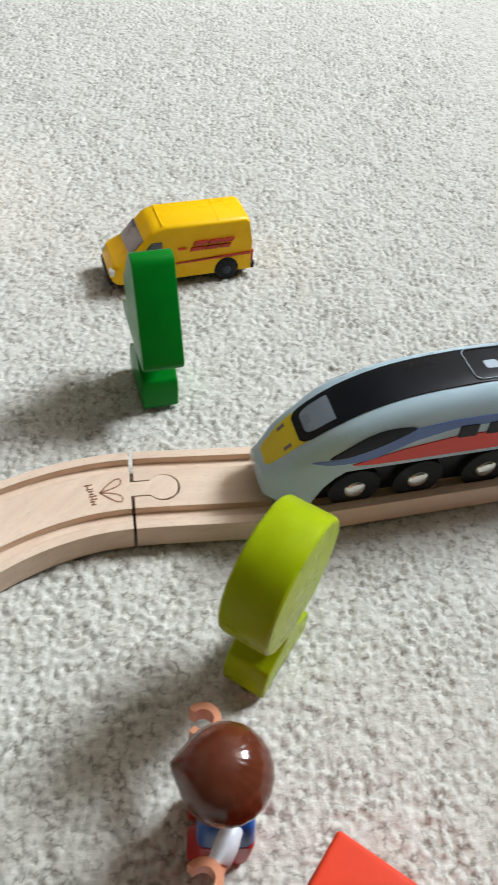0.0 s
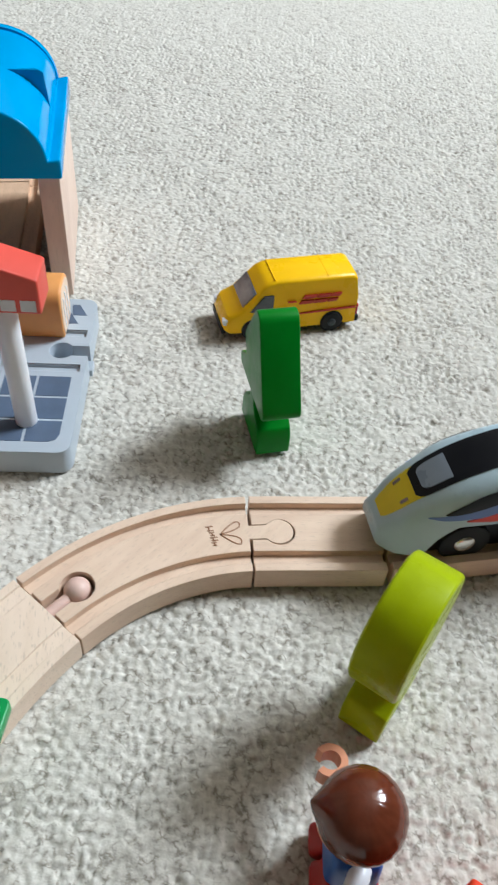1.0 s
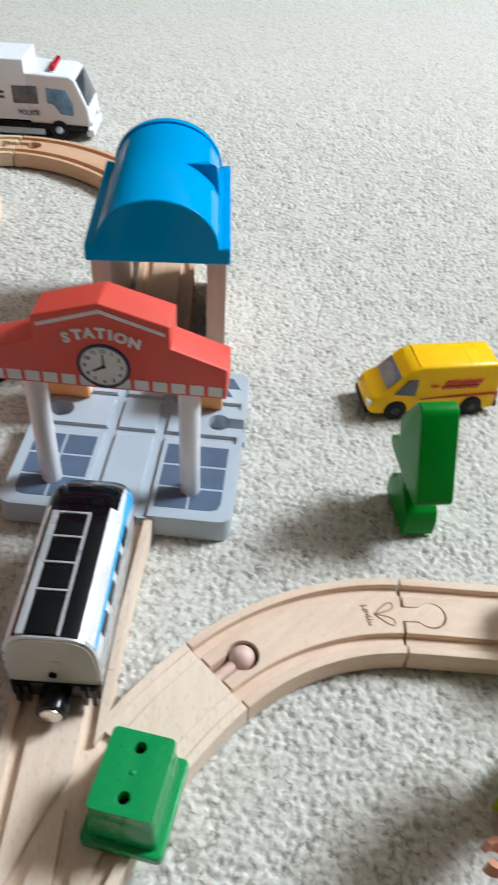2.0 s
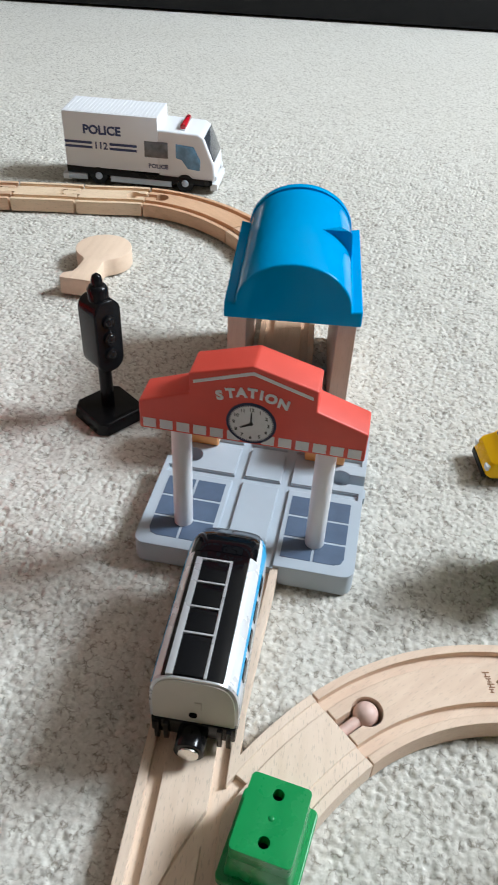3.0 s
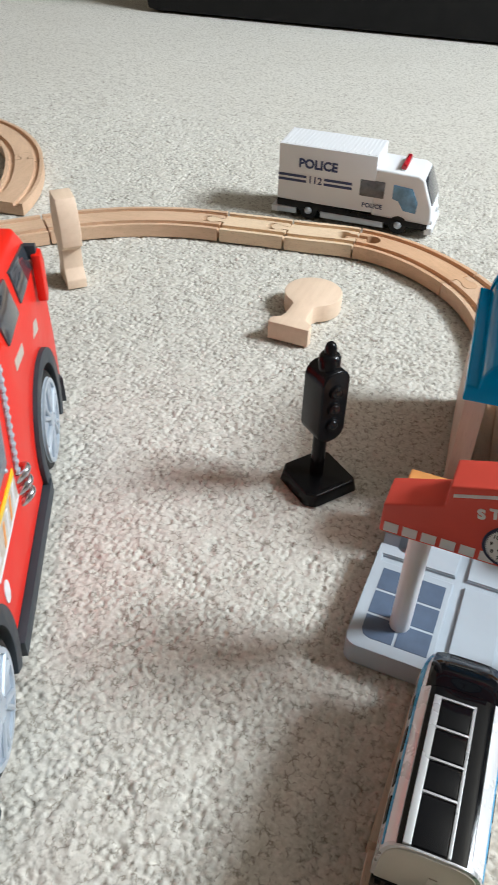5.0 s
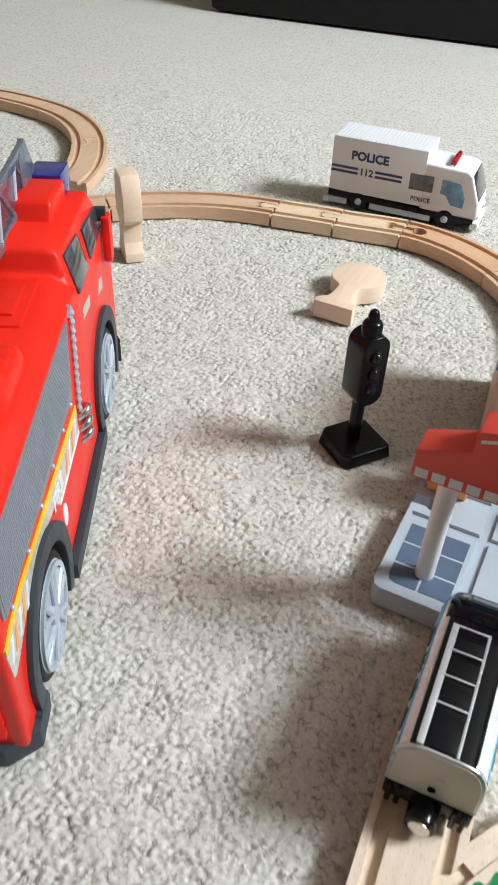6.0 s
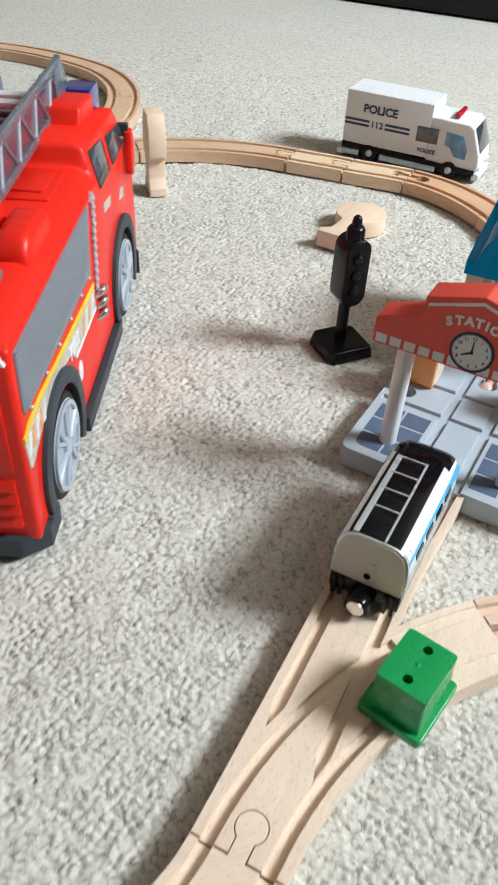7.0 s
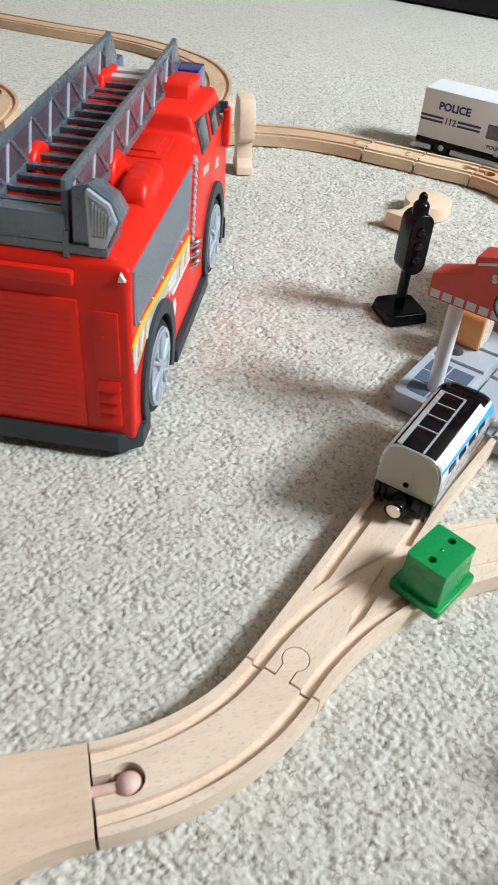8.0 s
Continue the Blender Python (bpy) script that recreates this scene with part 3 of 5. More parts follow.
LOOSE, SMALL = (0.0056, 0.0032, 0.0110), (0.0066, 0.0042, 0.0150)
st, _ = track("straight_track", J2, J3, BEECH_SHORT, "short yellowish beech straight toy track", holes=((0, *SLOT),), pegs=((1, *LOOSE),), gap=0.0010)
dowel = bmesh.new()
tube(dowel, [(0, 0.0110, 0.0080), (0, -0.0085, 0.0080)], 0.0028, 14)
part("peg", dowel, BEECH_WARM, st, "brown wooden dowel")
track("straight_track", J3, J4, BEECH_SHORT, "short yellowish beech straight toy track", holes=((0, *SMALL),), pegs=((1, *LOOSE),), gap=0.0010)
track("curved_track", J4, J5, BEECH_FAR, "beech curved toy track", holes=((0, *SMALL),), gap=0.0014)
track("straight_track", J5, (-0.7212, 0.4203, 142.6), BEECH_FAR, "beech straight toy track behind the fire engine")
L0, L1, L2, L3, L4 = (-0.7258, 0.5136, 15.1), (-0.7840, 0.6082, 42.2), (-0.9111, 0.6725, 86.8), (-1.0876, 0.6373, 116.5), (-1.2668, 0.5640, 110.7)
track("curved_track", L0, L1, BEECH_FAR, "beech curved toy track of the far loop", pegs=((1, *CUT),))
track("curved_track", L1, L2, BEECH_FAR, "beech curved toy track of the far loop", holes=((0, *SLOT), (1, *SLOT)))
track("curved_track", L2, L3, BEECH_FAR, "beech curved toy track of the far loop", pegs=((0, *CUT),))
track("straight_track", L3, L4, BEECH_FAR, "beech straight toy track of the far loop")
track("curved_track", (-1.03, 0.348, -62), (-0.912, 0.358, -110), BEECH_FAR, "beech curved toy track beside the fire engine")
track("curved_track", (-0.912, 0.358, -110), (-0.8449, 0.2983, -148.0), BEECH_FAR, "beech curved toy track beside the fire engine", pegs=((0, *CUT),))

# ---- station ----
station = thing("toy_station", -0.1719, 0.2254, 0, 6.6, "toy station with grey platform, white posts and red sign", "toy station")
PH = 0.014
lay = [(round_rect(-0.0585, 0.0585, 0, 0.119, 0.006), PH)]
grooves = [(-0.0165, -0.0105, -0.001, 0.12), (0.0105, 0.0165, -0.001, 0.12)]
grooves += [(-0.0555, 0.0555, 0.0572, 0.0622), (-0.0555, 0.0555, 0.0858, 0.0908)]
for d, deep in ((0.0003, 0.0007), (-0.0002, 0.0020)):
    for x0, x1, y0, y1 in grooves:
        lay.append(([(x0 - d, y0 - d), (x1 + d, y0 - d), (x1 + d, y1 + d), (x0 - d, y1 + d)], PH - deep))
for sg in (-1, 1):
    key = [(0.060, 0.0775), (0.0495, 0.0775)] + circle(0.0445, 0.0735, 0.0064, 18, 35, 325) + [(0.0495, 0.0695), (0.060, 0.0695)]
    lay.append(([(sg * x, y) for x, y in key], 0.004))
lay.append(([(-0.0045, 0.121), (-0.0045, 0.1150)] + circle(-0.001, 0.1105, 0.0066, 18, 130, 410) + [(0.0035, 0.1150), (0.0035, 0.121)], 0.004))
platform = part("platform", relief(bmesh.new(), lay), GREY, station, "pale grey plastic platform with track grooves")
for sg in (-1, 1):
    for i, (x0, x1) in enumerate(((0.0193, 0.0352), (0.0366, 0.0525))):
        for j, (y0, y1) in enumerate(((0.0068, 0.0205), (0.0220, 0.0365), (0.0380, 0.0525))):
            pts = [(sg * x0, y0), (sg * x1, y0), (sg * x1, y1), (sg * x0, y1)]
            if i == 1 and j == 0:
                pts = [(sg * x0, y0), (sg * (x1 - 0.005), y0), (sg * (x1 - 0.0015), y0 + 0.0014), (sg * x1, y0 + 0.005), (sg * x1, y1), (sg * x0, y1)]
            part("tile", prism(bmesh.new(), pts, "z", PH - 0.001, PH + 0.0002), SLATE, platform)
    for x0, y0 in ((0.0420, 0.0965), (0.0460, 0.1040)):
        part("tile", prism(bmesh.new(), [(sg * x0, y0), (sg * (x0 + 0.008), y0), (sg * (x0 + 0.003), y0 + 0.0095), (sg * (x0 - 0.001), y0 + 0.0095)], "z", PH - 0.001, PH + 0.0002), SLATE, platform)
for sg in (-1, 1):
    part("post", cyl(bmesh.new(), "z", sg * 0.0358, 0.0205, 0.0051, PH - 0.001, 0.0850, 32), WHITE, station, "round white painted post", bev=0.0003)
SF, SB = 0.0110, 0.0290
outline = [(-0.0535, 0.0824), (0.0535, 0.0824), (0.0535, 0.0985), (0.0293, 0.1070), (0.0293, 0.1182), (0.0, 0.1268), (-0.0293, 0.1182), (-0.0293, 0.1070), (-0.0535, 0.0985)]
board = part("sign_board", prism(bmesh.new(), outline, "y", SF, SB), RED_SIGN, station, "red painted gabled sign board", bev=0.0011, seg=3)
board.location.z = 0.0015
FRONT = SF - 0.0002
for i in range(13):
    x = -0.0486 + i * 0.0081
    part("window_print", prism(bmesh.new(), [(x - 0.0031, 0.0838), (x + 0.0031, 0.0838), (x + 0.0031, 0.0891), (x - 0.0031, 0.0891)], "y", FRONT, SF + 0.001), PRINT_WHITE, board)
trim = bmesh.new()
for sg in (-1, 1):
    prism(trim, [(0, 0.1240), (sg * 0.0272, 0.1150), (sg * 0.0272, 0.1133), (0, 0.1222)], "y", FRONT, SF + 0.001)
part("trim_line", trim, PRINT_WHITE, board, "thin white gable line")
for i, ch in enumerate("STATION"):
    k = (i - 3) / 3
    x, z = (-0.0150, -0.0100, -0.0050, 0.0, 0.0041, 0.0085, 0.0142)[i], 0.1122 - 0.0036 * k * k
    text_part("letter", ch, 0.0068, PRINT_WHITE, board, pose(x, FRONT, z, 90, 13 * k, 0), bold=0.00035)
clock = part("clock_face", cyl(bmesh.new(), "y", 0, 0.0952, 0.0117, SF - 0.0003, SF + 0.001, 48), NAVY, board, "round white clock with navy rim at eight o'clock")
part("dial", cyl(bmesh.new(), "y", 0, 0.0952, 0.0098, SF - 0.0005, SF, 48), PRINT_WHITE, clock)
ticks = bmesh.new()
for k in range(60):
    a = radians(k * 6)
    r0, r1, w = 0.0098, 0.0104, 0.00018
    d, n = Vector((math.sin(a), math.cos(a))), Vector((math.cos(a), -math.sin(a)))
    q = [d * r0 + n * w, d * r1 + n * w, d * r1 - n * w, d * r0 - n * w]
    prism(ticks, [(p.x, p.y + 0.0952) for p in q], "y", SF - 0.0006, SF)
part("minute_marks", ticks, PRINT_WHITE, clock)
pointer_bm = bmesh.new()
for deg, ln, w in ((0, 0.0066, 0.0005), (240, 0.0058, 0.0007)):
    a = radians(deg)
    d, n = Vector((math.sin(a), math.cos(a))), Vector((math.cos(a), -math.sin(a)))
    q = [d * -0.0008 + n * w, d * ln + n * w * 0.6, d * ln - n * w * 0.6, d * -0.0008 - n * w]
    prism(pointer_bm, [(p.x, p.y + 0.0952) for p in q], "y", SF - 0.0007, SF - 0.0004)
cyl(pointer_bm, "y", 0, 0.0952, 0.0010, SF - 0.0008, SF - 0.0004, 16)
part("clock_pointer", pointer_bm, BLACK_PRINT, clock)
for k in range(1, 13):
    a = radians(k * 30)
    text_part("numeral", str(k), 0.0026, BLACK_PRINT, clock, pose(0.0081 * math.sin(a), SF - 0.00055, 0.0952 + 0.0081 * math.cos(a), 90, 0, 0), bold=0.00004)

# two orange blocks that stand on the platform
for u0, u1 in ((0.0215, 0.0450), (-0.0545, -0.0310)):
    c, s = math.cos(radians(6.6)), math.sin(radians(6.6))
    um, vm = (u0 + u1) / 2, 0.0940
    blk = thing("orange_block", -0.1719 + um * c - vm * s, 0.2254 + um * s + vm * c, PH, 6.6, "orange wooden block with white wavy lines standing on the platform", "toy block", "orange blocks")
    hw = (u1 - u0) / 2
    prof = [(-0.010, 0.0), (0.010, 0.0), (0.0125, 0.006)] + [(0.0125, 0.020)] + circle(0.0045, 0.0215, 0.008, 6, 0, 90) + circle(-0.0045, 0.0215, 0.008, 6, 90, 180) + [(-0.0125, 0.006)]
    part("body", prism(bmesh.new(), prof, "x", -hw, hw), ORANGE, blk, bev=0.0012, seg=3)
    part("end_face", prism(bmesh.new(), [(y * 0.86, 0.002 + z * 0.88) for y, z in prof], "x", hw - 0.001, hw + 0.0003), PINE, blk, "cream printed end")
    for k in (-1, 0, 1):
        ln = bmesh.new()
        pts = [(k * 0.0055 + 0.0009 * math.sin(z * 900), 0.004 + z) for z in np.linspace(0, 0.019, 11)]
        for (ya, za), (yb, zb) in zip(pts, pts[1:]):
            prism(ln, [(ya - 0.0007, za), (ya + 0.0007, za), (yb + 0.0007, zb), (yb - 0.0007, zb)], "x", hw, hw + 0.0006)
        part("wavy_line", ln, WHITE, blk)
    # flat near-black disc: the shade of a slot, painted on the top
    part("slot", prism(bmesh.new(), circle(0, 0, 0.003, 16), "z", 0.0290, 0.0298), HOLE_SHADE, blk)

# ---- tunnel ----
tunnel = thing("toy_tunnel", -0.1850, 0.3560, 0, 12.5, "wooden toy tunnel with a blue arched plastic roof", "toy tunnel")
D0, D1 = 0.004, 0.113
for sg in (-1, 1):
    a, b = sorted((sg * 0.0275, sg * 0.0390))
    part("side_wall", box(bmesh.new(), a, b, D0 + 0.003, D1 - 0.003, 0, 0.0780), TUNNEL_WOOD, tunnel, "plain beech side wall", bev=0.0008)
RW, EDGE0, EDGE1 = 0.0410, 0.0766, 0.0871
roof_bm = bmesh.new()
arch = [(0.0345 * math.cos(radians(a)), EDGE1 - 0.001 + 0.0285 * math.sin(radians(a))) for a in np.linspace(0, 180, 37)]
prism(roof_bm, [(RW, EDGE0), (RW, EDGE1)] + arch + [(-RW, EDGE1), (-RW, EDGE0)], "y", D0 - 0.002, D1)
roof = part("roof", roof_bm, BLUE, tunnel, "glossy blue barrel roof", bev=0.0014, seg=3, sharp=50)
rim = bmesh.new()
outer = [(0.0352 * math.cos(radians(a)), EDGE1 - 0.001 + 0.0300 * math.sin(radians(a))) for a in np.linspace(0, 180, 37)]
inner = [(0.0332 * math.cos(radians(a)), EDGE1 - 0.001 + 0.0278 * math.sin(radians(a))) for a in np.linspace(180, 0, 37)]
prism(rim, outer + inner, "y", D1 - 0.005, D1 + 0.0005)
part("rim", rim, BLUE, roof, bev=0.0007, sharp=50)
dormer = bmesh.new()
prism(dormer, [(0.0060, 0.1125), (0.0300, 0.1125), (0.0325, 0.1110), (0.0345, 0.0875), (0.028, 0.0865), (0.014, 0.1025)], "y", 0.054, 0.090,
      [(0.0030, 0.1000), (0.0230, 0.1005), (0.0245, 0.0990), (0.0250, 0.0820), (0.020, 0.0810), (0.010, 0.0920)])
part("dormer", dormer, BLUE, roof, "wedge-shaped dormer", bev=0.0008, sharp=50)

# ---- skins over a changing cross-section ----
def skin(section, ss, n, a0=0.0, a1=1.0, lift=0.0):
    """Grid of points on section(s, a) -> (x, z), pushed out by lift."""
    rows = []
    for s in ss:
        row = []
        for k in range(n + 1):
            a = a0 + (a1 - a0) * k / n
            x, z = section(s, a)
            xa, za = section(s, max(a - 0.004, 0))
            xb, zb = section(s, min(a + 0.004, 1))
            d = math.hypot(xb - xa, zb - za) or 1
            row.append(Vector((x - (zb - za) / d * lift, s, z + (xb - xa) / d * lift)))
        rows.append(row)
    return rows


def patch(section, lo, hi, s0, s1, n=16, m=6, lift=0.0003):
    """A thin printed area between two lines lo(s) and hi(s) on a skin."""
    bm = bmesh.new()
    up, dn = [], []
    for i in range(n + 1):
        s = s0 + (s1 - s0) * i / n
        up.append([bm.verts.new(p) for p in skin(section, [s], m, lo(s), hi(s), lift)[0]])
        dn.append([bm.verts.new(p) for p in skin(section, [s], m, lo(s), hi(s), -0.0005)[0]])
    for g in (up, dn):
        for i in range(n):
            for k in range(m):
                bm.faces.new((g[i][k], g[i][k + 1], g[i + 1][k + 1], g[i + 1][k]))
    rim = [(i, 0) for i in range(n)] + [(n, k) for k in range(m)] + [(i, m) for i in range(n, 0, -1)] + [(0, k) for k in range(m, 0, -1)]
    for (i, k), (j, l) in zip(rim, rim[1:] + rim[:1]):
        bm.faces.new((up[i][k], up[j][l], dn[j][l], dn[i][k]))
    return bm


def lerp_table(table):
    def f(s):
        for (a, va), (b, vb) in zip(table, table[1:]):
            if s <= b or (b, vb) == table[-1]:
                k = min(max((s - a) / (b - a), 0), 1)
                return va + (vb - va) * k
        return table[-1][1]
    return f


def smooth_table(table):
    lin = lerp_table(table)
    def f(s):
        w = 0.006
        return sum(lin(s + w * k) for k in (-1, -0.5, 0, 0.5, 1)) / 5
    return f


def wheel(parent, x, y, z, r, w, hub, m=None, name="wheel", tyre_mat=None):
    """A disc wheel across x with a domed hub on its outer side (the sign of w)."""
    x0, x1 = sorted((x, x + w))
    ob = part(name, cyl(bmesh.new(), "x", y, z, r, x0, x1, 28), tyre_mat or RUBBER, parent, bev=r * 0.08)
    bm = bmesh.new()
    ball(bm, x + w, y, z, 1, abs(w) * 0.35, r * 0.42, r * 0.42, 16)
    part("hub", bm, hub, ob)
    return ob


# ---- white express train ----
emu = thing("toy_express_train", 0.0296, 0.2080, 0, 105.3, "pale blue toy express train with yellow nose and black roof", "toy train")
e_top = smooth_table([(-0.16, 0.0672), (-0.075, 0.0672), (-0.055, 0.0654), (-0.040, 0.0625), (-0.025, 0.0565), (-0.012, 0.0480), (-0.002, 0.0390), (0.003, 0.0330), (0.0055, 0.0275), (0.0068, 0.0240)])
e_bot = lerp_table([(-0.16, 0.0352), (-0.024, 0.0352), (-0.019, 0.0310), (-0.014, 0.0235), (-0.012, 0.0165), (0.002, 0.0165), (0.0055, 0.0180), (0.0068, 0.0200)])
e_wid = smooth_table([(-0.16, 0.0184), (-0.02, 0.0180), (-0.008, 0.0166), (0.000, 0.0142), (0.0035, 0.0124), (0.0055, 0.0104), (0.0068, 0.0062)])


def emu_section(s, a):
    w, lo, hi = e_wid(s), e_bot(s), e_top(s)
    t = math.pi * (1 - a)
    c, si = math.cos(t), math.sin(t)
    return w * math.copysign(abs(c) ** 0.55, c) if abs(c) > 1e-9 else 0.0, lo + (hi - lo) * abs(si) ** 0.45


ss = [0.0068, 0.0064, 0.0058, 0.0048, 0.0035, 0.0015, -0.001, -0.004, -0.008, -0.012, -0.016, -0.020, -0.024, -0.028, -0.034, -0.04, -0.046, -0.052, -0.06, -0.08, -0.11, -0.14, -0.16]
part("body", loft(bmesh.new(), skin(emu_section, ss, 44)), TRAIN_WHITE, emu, sharp=60)


def at_height(s, z):
    """The place round the emu_section at a height, on its first side."""
    f = min(max((z - e_bot(s)) / (e_top(s) - e_bot(s)), 0.0), 1.0)
    return math.asin(f ** (1 / 0.45)) / math.pi


def rounded(lo, s_end, reach, pull):
    """A print's edge that turns in over its last stretch towards the nose."""
    return lambda s: lo + pull * (1 - math.sqrt(max(0.0, 1 - (max(0.0, s - s_end + reach) / reach) ** 2)))


part("nose_panel", patch(emu_section, rounded(0.408, 0.0046, 0.004, 0.03), lambda s: 1 - rounded(0.408, 0.0046, 0.004, 0.03)(s), -0.0120, 0.0046, 18, 14, 0.00025), TRAIN_YELLOW, emu, "yellow nose panel")
black_edge = rounded(0.405, -0.0072, 0.0050, 0.045)
roof_panel = part("roof_panel", patch(emu_section, black_edge, lambda s: 1 - black_edge(s), -0.158, -0.0072, 110, 16, 0.0005), TRAIN_BLACK, emu, "long black roof panel")
pane_edge = rounded(0.450, -0.0098, 0.0042, 0.03)
part("windscreen", patch(emu_section, pane_edge, lambda s: 1 - pane_edge(s), -0.0205, -0.0098, 18, 10, 0.0008), GLASS_PALE, roof_panel, "pale grey windscreen")
for a in (0.452, 0.548):
    part("headlight", patch(emu_section, lambda s: a - 0.012, lambda s: a + 0.012, -0.0045, -0.0020, 4, 4, 0.0006), GLASS_GREY, emu)
for sg in (0, 1):
    f = (lambda a: a) if not sg else (lambda a: 1 - a)

    def strip(name, lo, hi, s0, s1, mat_, lift=0.0003, label=""):
        a, b = (lo, hi) if not sg else (lambda s: 1 - hi(s), lambda s: 1 - lo(s))
        part(name, patch(emu_section, a, b, s0, s1, 26, 5, lift), mat_, emu, label)

    def band(name, lo, hi, s0, s1, mat_, lift, label=""):
        za, zb = lerp_table(lo), lerp_table(hi)
        strip(name, lambda s: at_height(s, za(s)), lambda s: max(at_height(s, zb(s)), at_height(s, za(s)) + 0.001), s0, s1, mat_, lift, label)

    band("blue_stripe", [(-0.16, 0.0535), (-0.066, 0.0522), (-0.050, 0.0482), (-0.0332, 0.0405), (-0.0104, 0.0395)],
         [(-0.16, 0.0575), (-0.064, 0.0562), (-0.0484, 0.0540), (-0.040, 0.0490), (-0.025, 0.0450), (-0.0104, 0.0398)], -0.158, -0.0104, TRAIN_BLUE, 0.0003)
    def lens(s, k):
        u = min(max((-0.0165 - s) / 0.0330, 0), 1)
        return at_height(s, 0.0428 + 0.0118 * u + k * math.sin(math.pi * u) ** 0.85)

    strip("cab_window", lambda s: lens(s, -0.0018), lambda s: lens(s, 0.0048) + 0.0003, -0.0495, -0.0165, TRAIN_BLACK, 0.0006, "black teardrop cab window")
    band("red_stripe", [(-0.16, 0.0376), (-0.035, 0.0376), (-0.026, 0.0388)],
         [(-0.16, 0.0480), (-0.068, 0.0475), (-0.047, 0.0444), (-0.026, 0.0391)], -0.158, -0.026, TRAIN_RED, 0.0004)
    for k in range(7):
        s1 = -0.0680 - 0.0125 * k
        band("side_window", [(-0.16, 0.0468), (0, 0.0468)], [(-0.16, 0.0528), (0, 0.0528)], s1 - 0.008, s1, TRAIN_BLACK, 0.0006)
chassis = part("chassis", box(bmesh.new(), -0.0125, 0.0125, -0.155, -0.004, 0.0125, 0.0362), TRAIN_BLACK, emu, bev=0.001)
for y in (-0.0313, -0.0594, -0.0909, -0.1178, -0.1448):
    for sg in (-1, 1):
        wheel(emu, sg * 0.0112, y, 0.0196, 0.0112, sg * 0.0044, STEEL)
# the emblem on the roof becomes a plain rounded frame with a bar
em = bmesh.new()
stroke(em, [(x, y) for x, y in round_rect(-0.0085, 0.0085, -0.094, -0.0745, 0.003)], 0.00035, 0.0667, 0.0678, True)
prism(em, round_rect(-0.0035, 0.0010, -0.0870, -0.0810, 0.0012), "z", 0.0667, 0.0678)
part("emblem", em, GREY, roof_panel, "plain pale grey rounded emblem")

# ---- silver coach ----
CO = (-0.1600, 0.1266)
coach = thing("toy_coach", CO[0], CO[1], 0, 8.6, "silver toy railway coach with black glazed roof", "toy train")
c_scale = smooth_table([(-0.02, 1.0), (0.072, 1.0), (0.080, 0.985), (0.086, 0.93), (0.090, 0.86)])
c_top = smooth_table([(-0.02, 0.0585), (0.068, 0.0585), (0.076, 0.0570), (0.083, 0.0530), (0.090, 0.0435)])


def coach_section(s, a):
    w, lo, hi = 0.0182 * c_scale(s), 0.0275, c_top(s)
    t = math.pi * (1 - a)
    c, si = math.cos(t), math.sin(t)
    return w * math.copysign(abs(c) ** 0.47, c) if abs(c) > 1e-9 else 0.0, lo + (hi - lo) * abs(si) ** 0.47


ss = [0, 0.001, 0.01, 0.03, 0.05, 0.06, 0.068, 0.072, 0.076, 0.080, 0.084, 0.087, 0.090]
part("body", loft(bmesh.new(), skin(coach_section, ss, 44)), SILVER, coach, "chrome silver body", sharp=60)
part("roof_panel", patch(coach_section, lambda s: 0.34, lambda s: 0.625, 0.0003, 0.0642, 24, 14), BLACK_GLOSS, coach, "glossy black roof")
part("nose_panel", patch(coach_section, lambda s: 0.28, lambda s: 0.71, 0.0645, 0.0897, 12, 16, 0.0004), BLACK_GLOSS, coach, "black nose")
zt = 0.0589
fr = bmesh.new()
box(fr, -0.0112, -0.0084, 0.0004, 0.0595, zt - 0.0022, zt + 0.0006), box(fr, 0.0038, 0.0050, 0.0004, 0.0595, zt - 0.001, zt + 0.0008)
for y in (0.0195, 0.0325, 0.0455, 0.0583):
    box(fr, -0.0086, 0.0040, y, y + 0.0010, zt - 0.001, zt + 0.0008)
part("skylight_frame", fr, SILVER_PAINT, coach, "silver skylight frame", bev=0.0002)
for y0, y1 in ((0.0008, 0.0190), (0.0212, 0.0320), (0.0342, 0.0450), (0.0472, 0.0578)):
    part("skylight", box(bmesh.new(), -0.0080, 0.0034, y0, y1, zt - 0.001, zt + 0.0004), BLACK_GLOSS, coach, bev=0.0004)
for sg in (0, 1):
    def side(name, lo, hi, s0, s1, mat_, lift, label=""):
        lo, hi = (v if callable(v) else (lambda s, v=v: v) for v in (lo, hi))
        a, b = (lo, hi) if not sg else (lambda s: 1 - hi(s), lambda s: 1 - lo(s))
        part(name, patch(coach_section, a, b, s0, s1, 20, 5, lift), mat_, coach, label)
    side("silver_band", 0.200, 0.330 if not sg else 0.368, 0.001, 0.085, SILVER_SIDE, 0.0003)
    side("blue_band", lerp_table([(0, 0.165), (0.05, 0.158), (0.072, 0.120), (0.09, 0.06)]), lerp_table([(0, 0.192), (0.06, 0.200), (0.09, 0.25)]), 0.001, 0.087, SKY_BLUE, 0.0005, "bright blue stripe that widens to the nose")
    side("window_band", 0.085, 0.200, 0.001, 0.087, SILVER_SIDE, 0.0002)
    side("lower_panel", 0.02, 0.085, 0.001, 0.087, SILVER_PAINT, 0.0003)
    for y in (0.010, 0.0245, 0.039, 0.0535):
        side("side_window", 0.098, 0.148, y, y + 0.0095, BLACK_GLOSS, 0.0007)
rear = [(x * 0.93, 0.0285 + (z - 0.0275) * 0.93) for x, z in (coach_section(0, k / 30) for k in range(31))]
